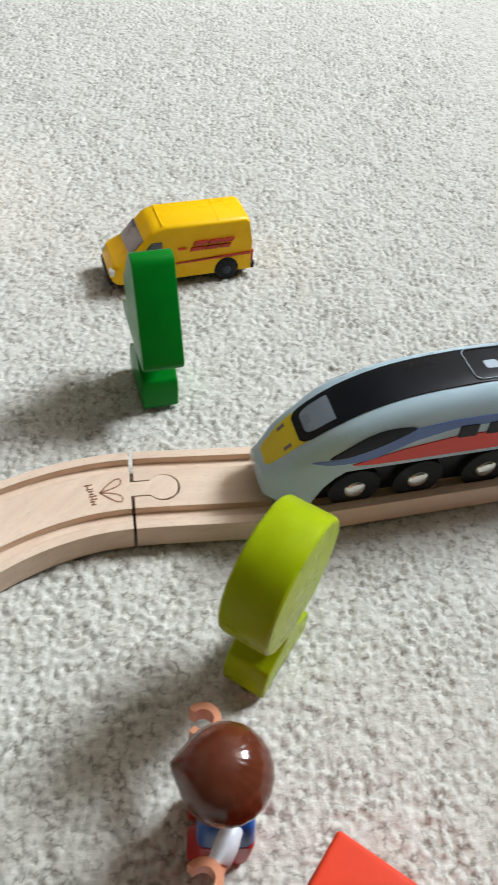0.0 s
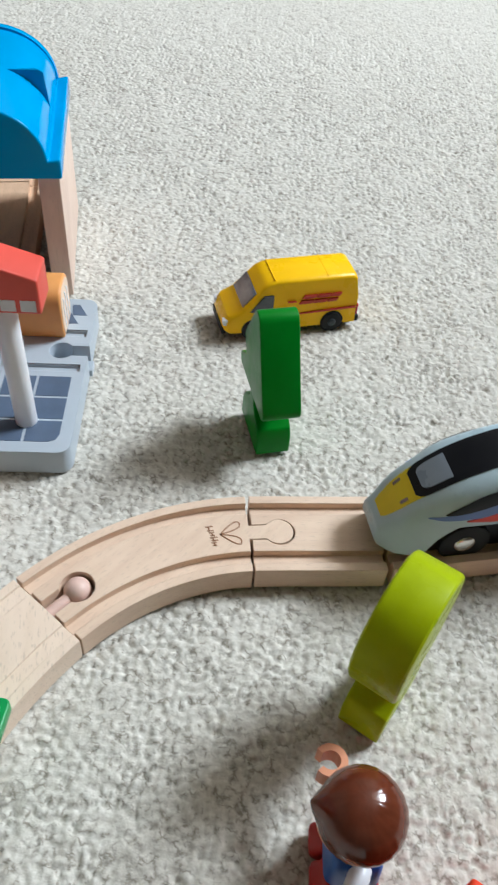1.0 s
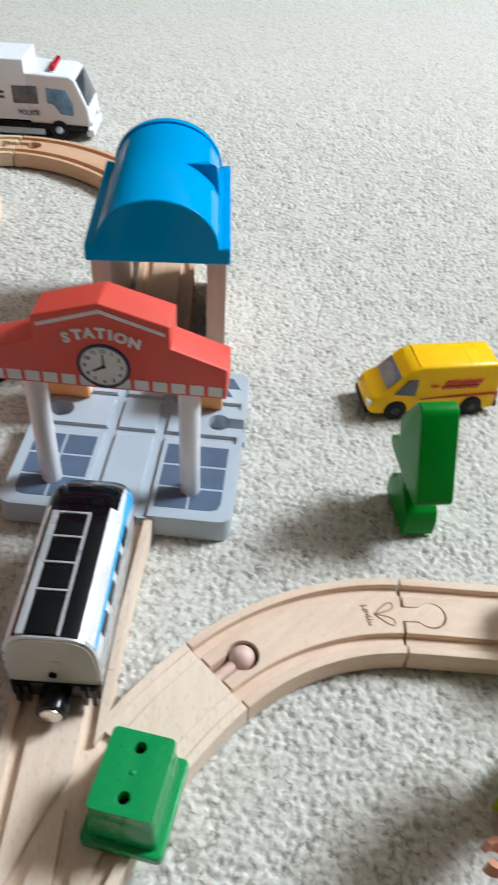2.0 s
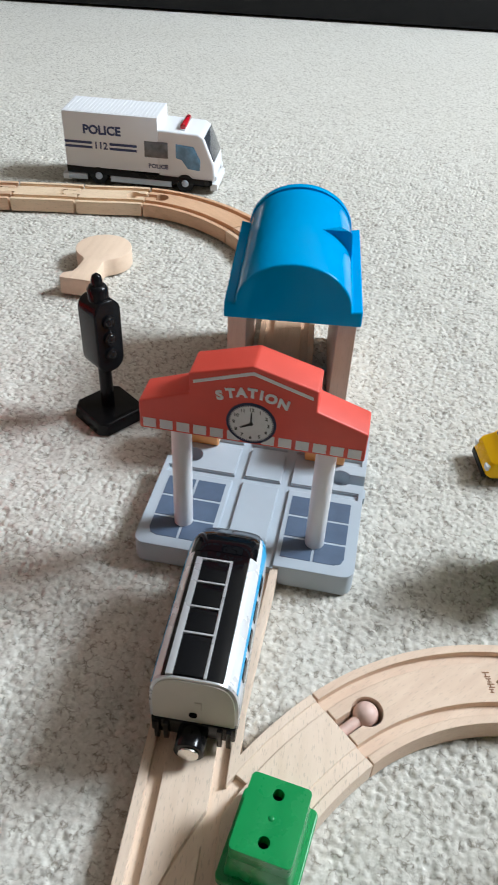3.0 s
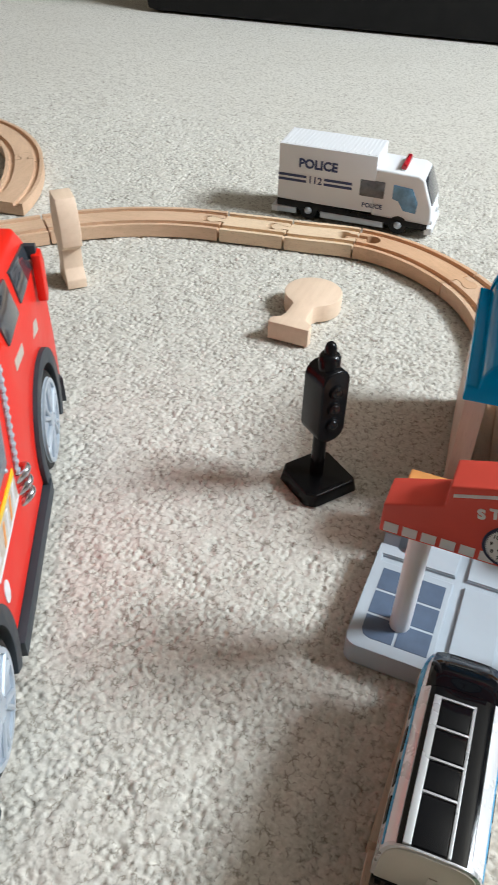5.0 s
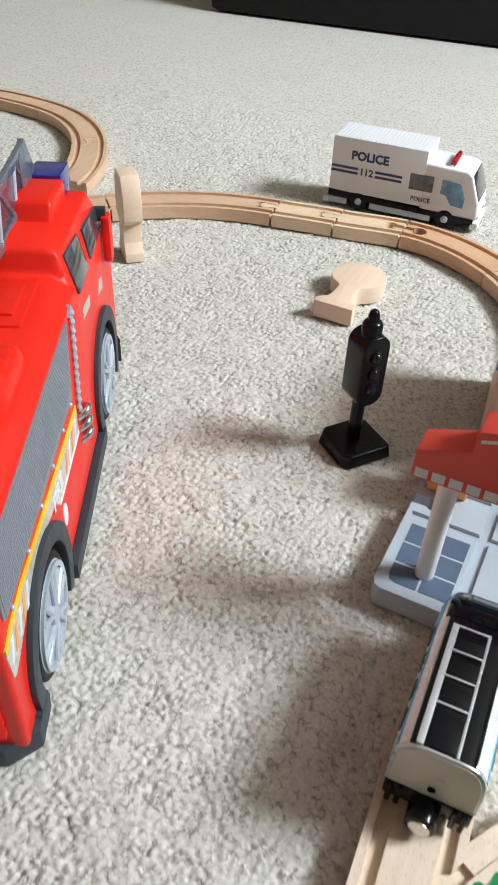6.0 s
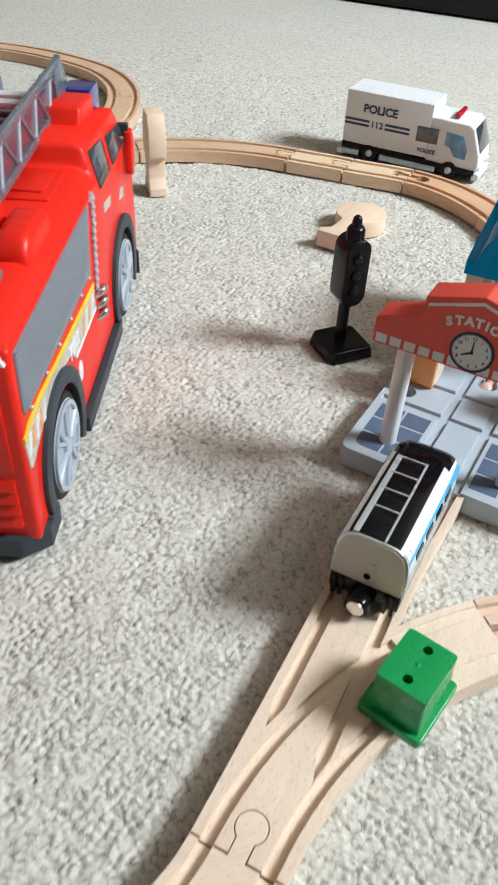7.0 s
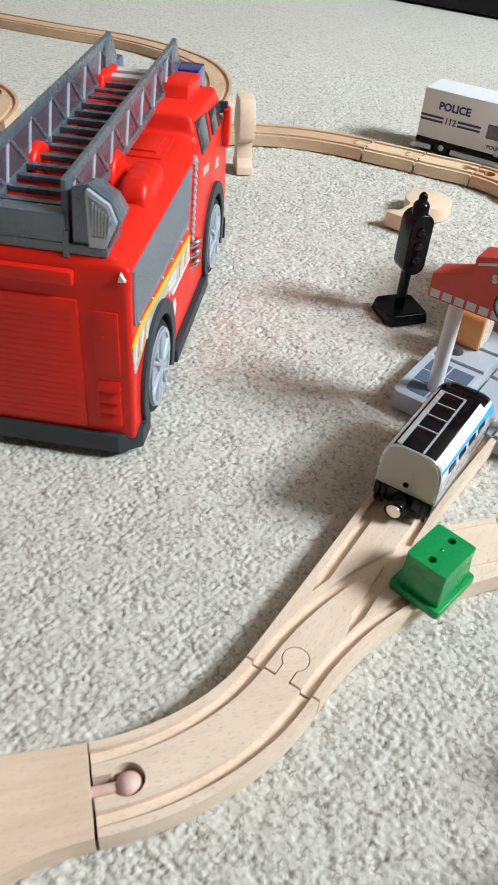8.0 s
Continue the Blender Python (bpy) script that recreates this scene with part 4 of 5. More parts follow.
part("end_plate", prism(bmesh.new(), rear, "y", -0.0012, 0.001), CREAM, coach, "cream end plate", bev=0.0004)
part("bolt", cyl(bmesh.new(), "x", 0, 0, 0.0017, -0.0004, 0.0004, 14), BLACK, coach, m=pose(0, -0.0014, 0.0345, 0, 0, 90))
part("chassis", box(bmesh.new(), -0.0176, 0.0176, -0.002, 0.086, 0.0190, 0.0285), BLACK, coach, "black chassis", bev=0.0008)
for x in (-0.0150, -0.0112, 0.0112, 0.0150):
    part("buffer_rib", box(bmesh.new(), x - 0.0011, x + 0.0011, -0.0034, -0.001, 0.0160, 0.0280), BLACK, coach, bev=0.0004)
part("bogie", box(bmesh.new(), -0.0150, 0.0150, 0.002, 0.024, 0.0140, 0.0195), BLACK, coach, bev=0.0008)
part("bogie", box(bmesh.new(), -0.0150, 0.0150, 0.056, 0.078, 0.0140, 0.0195), BLACK, coach, bev=0.0008)
part("end_rim", prism(bmesh.new(), [(x * 1.01, z + 0.0002) for x, z in (coach_section(0, k / 30) for k in range(31))], "y", -0.0006, 0.004), SILVER_PAINT, coach, "worn silver rim", bev=0.0006)
part("end_slot", box(bmesh.new(), 0.0006, 0.0036, -0.0016, -0.0008, 0.0385, 0.0440), CREAM, coach, "faint moulded slot", bev=0.0002)
for y in (0.012, 0.066):
    for sg in (-1, 1):
        wheel(coach, sg * 0.0105, y, 0.0170, 0.0082, sg * 0.0042, BLACK)
for y, d in ((-0.001, -1), (0.088, 1)):
    cp = part("coupling", cyl(bmesh.new(), "y", 0, 0.0218, 0.0063, min(y, y + d * 0.0100), max(y, y + d * 0.0100), 28), BLACK, coach, bev=0.0007)
    part("magnet", cyl(bmesh.new(), "y", 0, 0.0218, 0.0044, min(y + d * 0.0090, y + d * 0.0110), max(y + d * 0.0090, y + d * 0.0110), 28), STEEL, cp, "round steel magnet", bev=0.0004)

# ---- green block on the switch ----
gb = thing("green_block", -0.1182, 0.0947, 0.012, -1.1, "green plastic block with two round holes on the track", "toy block")
bm = bmesh.new()
r0, r1 = round_rect(-0.0128, 0.0128, -0.0158, 0.0158, 0.002), round_rect(-0.0116, 0.0116, -0.0146, 0.0146, 0.002)
prism(bm, r0, "z", 0.004, 0.0192, r1)
part("body", bm, GREEN_PLASTIC, gb, bev=0.0004, seg=2)
bores = [(r1, 0.0270)] + [(circle(0, y, 0.0022, 20), 0.0205) for y in (-0.0088, 0.0088)]
part("top", relief(bmesh.new(), bores, 0.0190), GREEN_PLASTIC, gb, "green top with two bored holes", bev=0.0009, seg=3)
part("flange", prism(bmesh.new(), round_rect(-0.0152, 0.0152, -0.0182, 0.0182, 0.0025), "z", 0.0, 0.0052), GREEN_PLASTIC, gb, bev=0.0008, seg=3)
# painted shade: near-black discs on the floors of the bores
for y in (-0.0088, 0.0088):
    part("hole", cyl(bmesh.new(), "z", 0, y, 0.0021, 0.0200, 0.0212, 20), HOLE_SHADE, gb, "near-black disc painted as shade in the hole")
part("stud", ball(bmesh.new(), 0, 0, 0.0270, 0.0012, 1, 1, 0.35, 12), GREEN_PLASTIC, gb)

# ---- wooden trees ----
def wooden_tree(x, y, deg, crown, material, label, thick=0.0205):
    """A thick flat tree: x across its thickness, y along its broad face from the front of the foot."""
    ob = thing("toy_tree", x, y, 0, deg, label, "toy tree", "wooden toy trees")
    part("crown", prism(bmesh.new(), crown, "x", 0, thick), material, ob, bev=0.0019, seg=3, sharp=32)
    foot = [(0.0, 0.0), (0.033, 0.0), (0.033, 0.0100), (0.0310, 0.0150), (0.0240, 0.0190), (0.0205, 0.0225), (0.0205, 0.0320), (0.0125, 0.0320), (0.0125, 0.0225), (0.0090, 0.0190), (0.0020, 0.0150), (0.0, 0.0100)]
    part("trunk", prism(bmesh.new(), foot, "x", 0.0008, thick - 0.0008), material, ob, bev=0.0010, seg=3)
    return ob


ROUND_CROWN = [(0.0165 + 0.0240 * math.sin(radians(a)), 0.0530 - 0.0250 * math.cos(radians(a))) for a in range(-172, 180, 16)]
FIR_CROWN = [(-0.0040, 0.0285), (0.0370, 0.0285)] + circle(0.0365, 0.0325, 0.0040, 5, -80, 30) + [(0.0310, 0.0395), (0.0305, 0.0420), (0.0335, 0.0465), (0.0348, 0.0500), (0.0335, 0.0530)] + circle(0.0165, 0.0690, 0.0058, 8, 25, 155) + circle(-0.0035, 0.0325, 0.0040, 5, 150, 260)
wooden_tree(-0.0292, 0.2568, 17.8, FIR_CROWN, GREEN, "dark green painted wooden toy fir standing on the carpet", 0.0185)
wooden_tree(0.0130, 0.1279, -29.7, ROUND_CROWN, LIME, "lime green painted wooden toy tree standing on the carpet", 0.0182)

# plain wooden trees: one lies flat, one stands by the far track
lying = thing("wooden_tree_block", -0.3824, 0.4549, 0, 6.2, "plain pale wooden tree-shaped block lying flat", "toy block")
prof = [(-0.0165, 0.0), (0.0165, 0.0), (0.0170, 0.0055), (0.0160, 0.0085), (0.0130, 0.0105), (0.0100, 0.0125), (0.0088, 0.0180), (0.0085, 0.0330)] + circle(0.0, 0.0580, 0.0235, 30, -62, 242) + [(-0.0085, 0.0330), (-0.0088, 0.0180), (-0.0100, 0.0125), (-0.0130, 0.0105), (-0.0160, 0.0085), (-0.0170, 0.0055)]
part("body", prism(bmesh.new(), prof, "z", 0.0, 0.0150), PINE, lying, bev=0.0007)
standing = thing("wooden_tree_block", -0.5830, 0.4446, 0, 52.8, "plain pale wooden tree-shaped block standing on edge", "toy block")
prof = [(-0.0145, 0.0), (0.0145, 0.0), (0.0145, 0.007), (0.0090, 0.015), (0.0085, 0.030), (0.0165, 0.035), (0.0180, 0.048), (0.0150, 0.060), (0.0100, 0.070),
        (-0.0100, 0.070), (-0.0150, 0.060), (-0.0180, 0.048), (-0.0165, 0.035), (-0.0085, 0.030), (-0.0090, 0.015), (-0.0145, 0.007)]
part("body", prism(bmesh.new(), [(y, z * 1.10) for y, z in prof], "x", -0.0082, 0.0082), PINE, standing, bev=0.0008)

# red block at the near edge
red = thing("red_block", 0.0431, 0.0636, 0, -32.1, "flat orange-red painted wooden block", "toy block")
part("body", box(bmesh.new(), 0.0, 0.048, -0.046, 0.0, 0.0, 0.0535), RED_BLOCK, red, bev=0.0015, seg=3)

# ---- signal ----
sig = thing("toy_signal", -0.2948, 0.3257, 0, 60.4, "glossy black plastic toy railway signal", "toy signal")
b = 0.0183
sig.scale = (1, 1, 1.03)
base = [(-b + 0.005, -b), (b - 0.002, -b), (b, -b + 0.002), (b, b - 0.005), (b - 0.005, b), (-b + 0.005, b), (-b, b - 0.005), (-b, -b + 0.005)]
part("base", prism(bmesh.new(), base, "z", 0, 0.0085, [(x * 0.92, y * 0.92) for x, y in base]), BLACK, sig, bev=0.0012, seg=3)
part("pole", cyl(bmesh.new(), "z", 0, 0.001, 0.0042, 0.008, 0.045, 20), BLACK, sig)
hd = [(x, z) for x, z in round_rect(-0.0092, 0.0092, 0.0385, 0.0860, 0.0080, 7)]
part("housing", prism(bmesh.new(), hd, "y", -0.0085, 0.0095), BLACK, sig, bev=0.0012, seg=3)
for z in (0.0730, 0.0620, 0.0510):
    part("lens_ring", cyl(bmesh.new(), "y", 0, z, 0.0042, -0.0100, -0.0080, 24), BLACK, sig, bev=0.0004)
    part("lens", ball(bmesh.new(), 0, -0.0095, z, 0.0030, 1, 0.55, 1, 18), LENS, sig, "glossy black lens")
cap = bmesh.new()
lathe(cap, [(0.0062, 0.0840), (0.0062, 0.0910), (0.0048, 0.0930), (0.0034, 0.0935), (0.0034, 0.0965), (0.0026, 0.0990), (0.0010, 0.1002)], 24)
part("cap", cap, BLACK, sig)
part("ridge", box(bmesh.new(), -0.009, 0.009, -b + 0.0035, -b + 0.0048, 0.0083, 0.0092), BLACK, sig)

# ---- yellow van ----
van = thing("toy_van", -0.0212, 0.3710, -0.0006, 109.5, "yellow die-cast toy delivery van with red stripes", "toy van")
van.scale = (0.955, 0.955, 0.955)
prof = [(0.0405, 0.0045), (0.0428, 0.0065), (0.0425, 0.0120), (0.0400, 0.0160), (0.0310, 0.0205), (0.0190, 0.0345), (0.0155, 0.0366), (0.0110, 0.0378),
        (-0.0360, 0.0378), (-0.0385, 0.0364), (-0.0405, 0.0240), (-0.0405, 0.0045)]
bm = bmesh.new()
rings = []
for x, k in ((-0.0148, 0.0), (-0.0140, 0.45), (-0.0115, 1.0), (0.0115, 1.0), (0.0140, 0.45), (0.0148, 0.0)):
    rings.append([(x * (1 if z < 0.022 else 1 - 0.14 * (z - 0.022) / 0.016), y - (1 - k) * 0.0035 * max(0, (y - 0.03) / 0.012), z - (1 - k) * 0.0016 * (1 if z > 0.02 else 0)) for y, z in prof])
loft(bm, rings)
vb = part("body", bm, YELLOW, van, bev=0.0006, sharp=45)
part("windscreen", prism(bmesh.new(), [(0.0300, 0.0206), (0.0313, 0.0212), (0.0236, 0.0303), (0.0226, 0.0296)], "x", -0.0116, 0.0116), GLASS_GREY, van, "grey windscreen", bev=0.0003)
for sg in (-1, 1):
    pts = [(0.0275, 0.0190), (0.0130, 0.0170), (0.0130, 0.0290), (0.0190, 0.0290)]
    a, c = sorted((sg * 0.0125, sg * 0.0150))
    part("side_window", prism(bmesh.new(), pts, "x", a, c), GLASS_DARK, van, bev=0.0004)
    for y in (0.0245, -0.0252):
        part("wheel_arch", cyl(bmesh.new(), "x", y, 0.0066, 0.0073, *sorted((sg * 0.0135, sg * 0.01505)), 24), BLACK, van)
        wheel(van, sg * 0.0122, y, 0.0064, 0.0064, sg * 0.0034, CHARCOAL)
    a, c = sorted((sg * 0.0140, sg * 0.0151))
    part("stripe", prism(bmesh.new(), [(0.0100, 0.0150), (-0.0395, 0.0164), (-0.0395, 0.0152), (0.0100, 0.0140)], "x", a, c), RED_PRINT, van, "thin red stripe")
    part("stripe", prism(bmesh.new(), [(0.0040, 0.0240), (-0.0010, 0.0240), (-0.0010, 0.0233), (0.0040, 0.0233)], "x", a, c), RED_PRINT, van)
    # the logo becomes plain slanted shapes
    for y0, y1 in ((-0.0030, -0.0108), (-0.0118, -0.0196), (-0.0206, -0.0262)):
        for z0, z1, c in ((0.0215, 0.0236, sg * 0.0149), (0.0248, 0.0270, sg * 0.0146)):
            part("emblem", prism(bmesh.new(), [(y0 - (z0 - 0.0215) * 0.6, z0), (y1 - (z0 - 0.0215) * 0.6, z0), (y1 - (z1 - 0.0215) * 0.6, z1), (y0 - (z1 - 0.0215) * 0.6, z1)], "x", *sorted((sg * 0.0130, c))), RED_PRINT, van, "plain red slanted emblem bar")
    part("tail_light", box(bmesh.new(), min(sg * 0.0125, sg * 0.0146), max(sg * 0.0125, sg * 0.0146), -0.0415, -0.0400, 0.010, 0.017), SIREN, van, bev=0.0003)
    part("headlight", box(bmesh.new(), min(sg * 0.0095, sg * 0.0138), max(sg * 0.0095, sg * 0.0138), 0.0395, 0.0428, 0.0100, 0.0140), SLEEVE, van, bev=0.0008)
part("bumper", box(bmesh.new(), -0.0143, 0.0143, -0.0430, -0.0400, 0.0045, 0.0085), RUBBER, van, bev=0.0006)
part("bumper", box(bmesh.new(), -0.0125, 0.0125, 0.0405, 0.0434, 0.0035, 0.0082), RUBBER, van, bev=0.0008)
part("chassis", box(bmesh.new(), -0.0120, 0.0120, -0.0385, 0.0385, 0.0020, 0.0060), RUBBER, van)
part("roof_rib", box(bmesh.new(), -0.0110, 0.0110, 0.0118, 0.0125, 0.0372, 0.03792), YELLOW, van)
part("roof_rib", box(bmesh.new(), -0.0110, 0.0110, -0.0205, -0.0200, 0.0372, 0.03792), YELLOW, van)

# ---- doll: one plain mesh ----
def doll():
    bm = bmesh.new()
    def use(i, fn):
        n = len(bm.faces)
        fn()
        bm.faces.ensure_lookup_table()
        for f in bm.faces[n:]:
            f.material_index = i
    def head():
        # moulded hair: grooves that run from the parting, drawn out to a forelock
        n = len(bm.verts)
        ball(bm, 0, 0, 0, 1, 1, 1, 1, 72)
        bm.verts.ensure_lookup_table()
        for v in bm.verts[n:]:
            p = v.co.normalized()
            lon = math.atan2(p.y, p.x + 0.25)
            r = 0.0131 * (1 + 0.016 * (abs(math.sin(lon * 13.5 + 2.2 * p.z)) - 0.6) * (1 - p.z * p.z) ** 0.5)
            pull = max(0.0, -p.x - 0.55) / 0.45 * max(0.0, 1 - abs(p.y - 0.15) * 2.6) * max(0.0, 1 - abs(p.z - 0.15) * 1.6)
            v.co = Vector((-0.0016 + p.x * r - 0.0026 * pull, -0.0006 + p.y * r * 1.02, 0.0495 + p.z * r * 0.96 + 0.0006 * pull))
    use(0, head)
    use(1, lambda: (ball(bm, -0.0030, 0, 0.0440, 0.0112, 1, 1, 0.9, 24), cyl(bm, "z", 0, 0, 0.005, 0.031, 0.038, 16)))
    use(2, lambda: loft(bm, [[(x * k, y * k2, z) for x, y in round_rect(-0.0085, 0.0085, -0.0110, 0.0110, 0.003)] for k, k2, z in ((1, 1, 0.0165), (1, 1, 0.018), (0.92, 0.90, 0.029), (0.80, 0.80, 0.0325), (0.5, 0.5, 0.0345))]))
    for y0, y1 in ((-0.0112, -0.0006), (0.0006, 0.0112)):
        use(4, lambda: loft(bm, [[(x * k + dx, y, z) for x, y in round_rect(-0.0085, 0.0085, y0, y1, 0.0022)] for k, dx, z in ((1.0, -0.001, 0.0), (1.12, -0.0016, 0.0015), (1.12, -0.0016, 0.0050), (0.98, 0, 0.0070), (1.0, 0, 0.0172), (0.9, 0, 0.0178))]))
    for sg in (-1, 1):
        use(3, lambda: loft(bm, [[(cx + r * math.cos(radians(a)) * 0.9, cy, cz + r * math.sin(radians(a))) for a in range(0, 360, 24)] for cx, cy, cz, r in
                                 ((0.0010, sg * 0.0080, 0.0290, 0.0030), (0.0005, sg * 0.0100, 0.0296, 0.0040), (-0.0010, sg * 0.0140, 0.0285, 0.0042), (-0.0030, sg * 0.0180, 0.0270, 0.0040))]))
        use(1, lambda: tube(bm, [(-0.0028, sg * 0.0172, 0.0272), (-0.0036, sg * 0.0190, 0.0268)], 0.0026, 12))
        arc = [radians(a) for a in range(-140, 141, 20)]
        claw = [(-0.0070 + 0.0056 * math.cos(a), sg * (0.0215 + 0.0054 * math.sin(a))) for a in arc] + [(-0.0070 + 0.0033 * math.cos(a), sg * (0.0215 + 0.0031 * math.sin(a))) for a in reversed(arc)]
        use(1, lambda: prism(bm, claw, "z", 0.0235, 0.0315))
    return bm


ob = part("toy_figure", doll(), [HAIR, SKIN, SHIRT, SLEEVE, TROUSERS], None, "plastic toy figure with brown hair and red trousers", sharp=60)
ob["category"] = "toy figure"
ob.matrix_world = pose(0.0157, 0.0777, 0, 0, 0, 3.3)

# ---- police truck ----
pol = thing("toy_police_truck", -0.4301, 0.6935, 0, -79.9, "white toy police truck with blue stripes", "toy truck")
HW = 0.0235
bx = part("box_body", box(bmesh.new(), -HW, HW, -0.0745, 0.0205, 0.0165, 0.0705), TRUCK_WHITE, pol, "white box body", bev=0.0012)
for k in range(24):
    y = -0.0725 + k * 0.0039
    part("roof_rib", box(bmesh.new(), -HW + 0.002, HW - 0.002, y, y + 0.0022, 0.0703, 0.07075), TRUCK_WHITE, bx)
cab_prof = [(0.0200, 0.0100), (0.0745, 0.0100), (0.0775, 0.0160), (0.0760, 0.0290), (0.0655, 0.0545), (0.0600, 0.0578), (0.0200, 0.0590)]
cab = part("cab", prism(bmesh.new(), cab_prof, "x", -HW + 0.0006, HW - 0.0006), TRUCK_WHITE, pol, "white cab", bev=0.0022, seg=3)
part("windscreen", prism(bmesh.new(), [(0.0752, 0.0308), (0.0762, 0.0312), (0.0665, 0.0545), (0.0655, 0.0541)], "x", -0.0195, 0.0195), GLASS_DARK, cab, "dark windscreen", bev=0.0004)
for sg in (-1, 1):
    a, c = sorted((sg * (HW - 0.002), sg * (HW + 0.0003)))
    part("side_window", prism(bmesh.new(), [(0.0065, 0.0320), (0.0300, 0.0320), (0.0300, 0.0478), (0.0065, 0.0478)], "x", a, c), GLASS_CAB, cab, bev=0.0006)
    part("door_window", prism(bmesh.new(), [(0.0380, 0.0335), (0.0440, 0.0320), (0.0500, 0.0235), (0.0620, 0.0225), (0.0625, 0.0330), (0.0560, 0.0455), (0.0380, 0.0470)], "x", a, c), GLASS_BLUE, cab, "pale blue door window", bev=0.0006)
    part("skirt", prism(bmesh.new(), [(-0.0745, 0.0105), (0.0745, 0.0090), (0.0745, 0.0135), (-0.0745, 0.0172)], "x", a, c), BLACK, pol, "black lower band")
    for z in (0.0415, 0.0370):
        for y0, y1 in ((-0.0740, -0.0462), (-0.0285, -0.0010)):
            part("stripe", prism(bmesh.new(), [(y0, z - 0.0012), (y1, z - 0.0012), (y1, z + 0.0012), (y0, z + 0.0012)], "x", a, c), TRUCK_BLUE, bx)
    turn = pose(sg * (HW + 0.0002), -0.0355, 0.0540, 90, 0, 90 * sg)
    text_part("lettering", "POLICE", 0.0116, TRUCK_BLUE, bx, turn, bold=0.00045)
    text_part("lettering", "112", 0.0095, TRUCK_BLUE, bx, pose(sg * (HW + 0.0002), -0.0375, 0.0390, 90, 0, 90 * sg), bold=0.00025)
    text_part("lettering", "POLICE", 0.0060, TRUCK_BLUE, cab, pose(sg * (HW + 0.0002), 0.0200, 0.0235, 90, 0, 90 * sg), bold=0.0001)
    for y in (-0.0420, 0.0470):
        wheel(pol, sg * (HW - 0.0070), y, 0.0088, 0.0088, sg * 0.0072, RIM)
    for y0, y1 in ((-0.0740, -0.0540), (-0.0300, 0.0330)):
        part("step", box(bmesh.new(), a, c, y0, y1, 0.0035, 0.0098), RIM, pol, "silver-grey side step", bev=0.0008)
    part("headlight", box(bmesh.new(), min(sg * 0.012, sg * 0.021), max(sg * 0.012, sg * 0.021), 0.0750, 0.0785, 0.0130, 0.0175), SLEEVE, cab, bev=0.0008)
part("chassis", box(bmesh.new(), -0.016, 0.016, -0.0745, 0.0730, 0.004, 0.0165), RUBBER, pol)
part("bumper", box(bmesh.new(), -HW, HW, 0.0725, 0.0800, 0.0035, 0.0105), TRUCK_WHITE, pol, bev=0.0012)
part("rear_step", box(bmesh.new(), -HW, HW, -0.0800, -0.0720, 0.0025, 0.0085), TRUCK_WHITE, pol, bev=0.0008)
bar = bmesh.new()
tube(bar, [(-0.0150, 0.0440, 0.0612), (0.0150, 0.0440, 0.0612)], 0.0030, 14)
part("siren_bar", bar, SIREN, cab, "red siren bar", bev=0.0006)
part("siren_foot", box(bmesh.new(), -0.0160, 0.0160, 0.0420, 0.0460, 0.0570, 0.0592), WHITE, cab)

# ---- fire engine ----
fire = thing("toy_fire_engine", -0.3070, 0.0556, 0, 34.3, "large red plastic toy fire engine with grey ladder", "toy fire engine")
fire.scale = (1, 1, 1.05)
W = 0.117
TOP = 0.1280
SIDE_TOP = 0.1228
R1, R2, WR = (0.0560, 0.0300), (0.2470, 0.0305), 0.0295
body_prof = [(0.0, 0.014)] + [(R1[0] + 0.0345 * math.cos(radians(a)), R1[1] + 0.0345 * math.sin(radians(a))) for a in range(206, -27, -8)] + \
            [(R2[0] + 0.0345 * math.cos(radians(a)), R2[1] + 0.0345 * math.sin(radians(a))) for a in range(206, -27, -8)] + \
            [(0.3080, 0.014), (0.3100, 0.0500), (0.3060, 0.0900), (0.2900, 0.1250), (0.2800, 0.1340), (0.2000, 0.1430), (0.1900, 0.1400), (0.1860, TOP + 0.001), (0.0090, TOP), (0.0030, 0.1235), (0.0006, 0.1100)]


def cab_side(z):
    """How far the cab's side leans in at a height."""
    return -0.0075 * max(0.0, z - 0.112) / 0.0285


rings = []
for x, cab_cap, box_cap in ((0.0, 0.112, SIDE_TOP), (-0.0070, 0.1385, 0.1262), (-0.0130, 0.2, 0.2), (-W + 0.0130, 0.2, 0.2), (-W + 0.0070, 0.1385, 0.1262), (-W, 0.112, SIDE_TOP)):
    rings.append([(x, y, min(z, cab_cap if y > 0.188 else box_cap)) for y, z in body_prof])
body = part("body", loft(bmesh.new(), rings), FIRE_RED, fire, "glossy red moulded body", bev=0.0030, seg=3, sharp=40)
part("underside", box(bmesh.new(), -W + 0.012, -0.012, 0.004, 0.304, 0.012, 0.060), CHARCOAL, fire)


def rail_strip(name, poly, material, label="", out=0.0022, parent=None):
    for sg in (0, 1):
        x0, x1 = (-0.003, out) if not sg else (-W - out, -W + 0.003)
        part(name, prism(bmesh.new(), poly, "x", x0, x1), material, parent or fire, label, bev=0.0005)


for cx, cz in (R1, R2):
    ring = circle(cx, cz, 0.0425, 30, -32, 212) + circle(cx, cz, 0.0335, 30, 212, -32)
    rail_strip("wheel_arch", ring, CHARCOAL, "charcoal wheel arch", 0.0028)
rail_strip("sill", [(0.0990, 0.0050), (0.2130, 0.0050), (0.2130, 0.0150), (0.0990, 0.0150)], CHARCOAL, "charcoal sill", 0.0040)
rail_strip("rear_bumper_side", [(0.0125, 0.0050), (0.0255, 0.0050), (0.0255, 0.0180), (0.0125, 0.0180)], CHARCOAL, "", 0.0030)
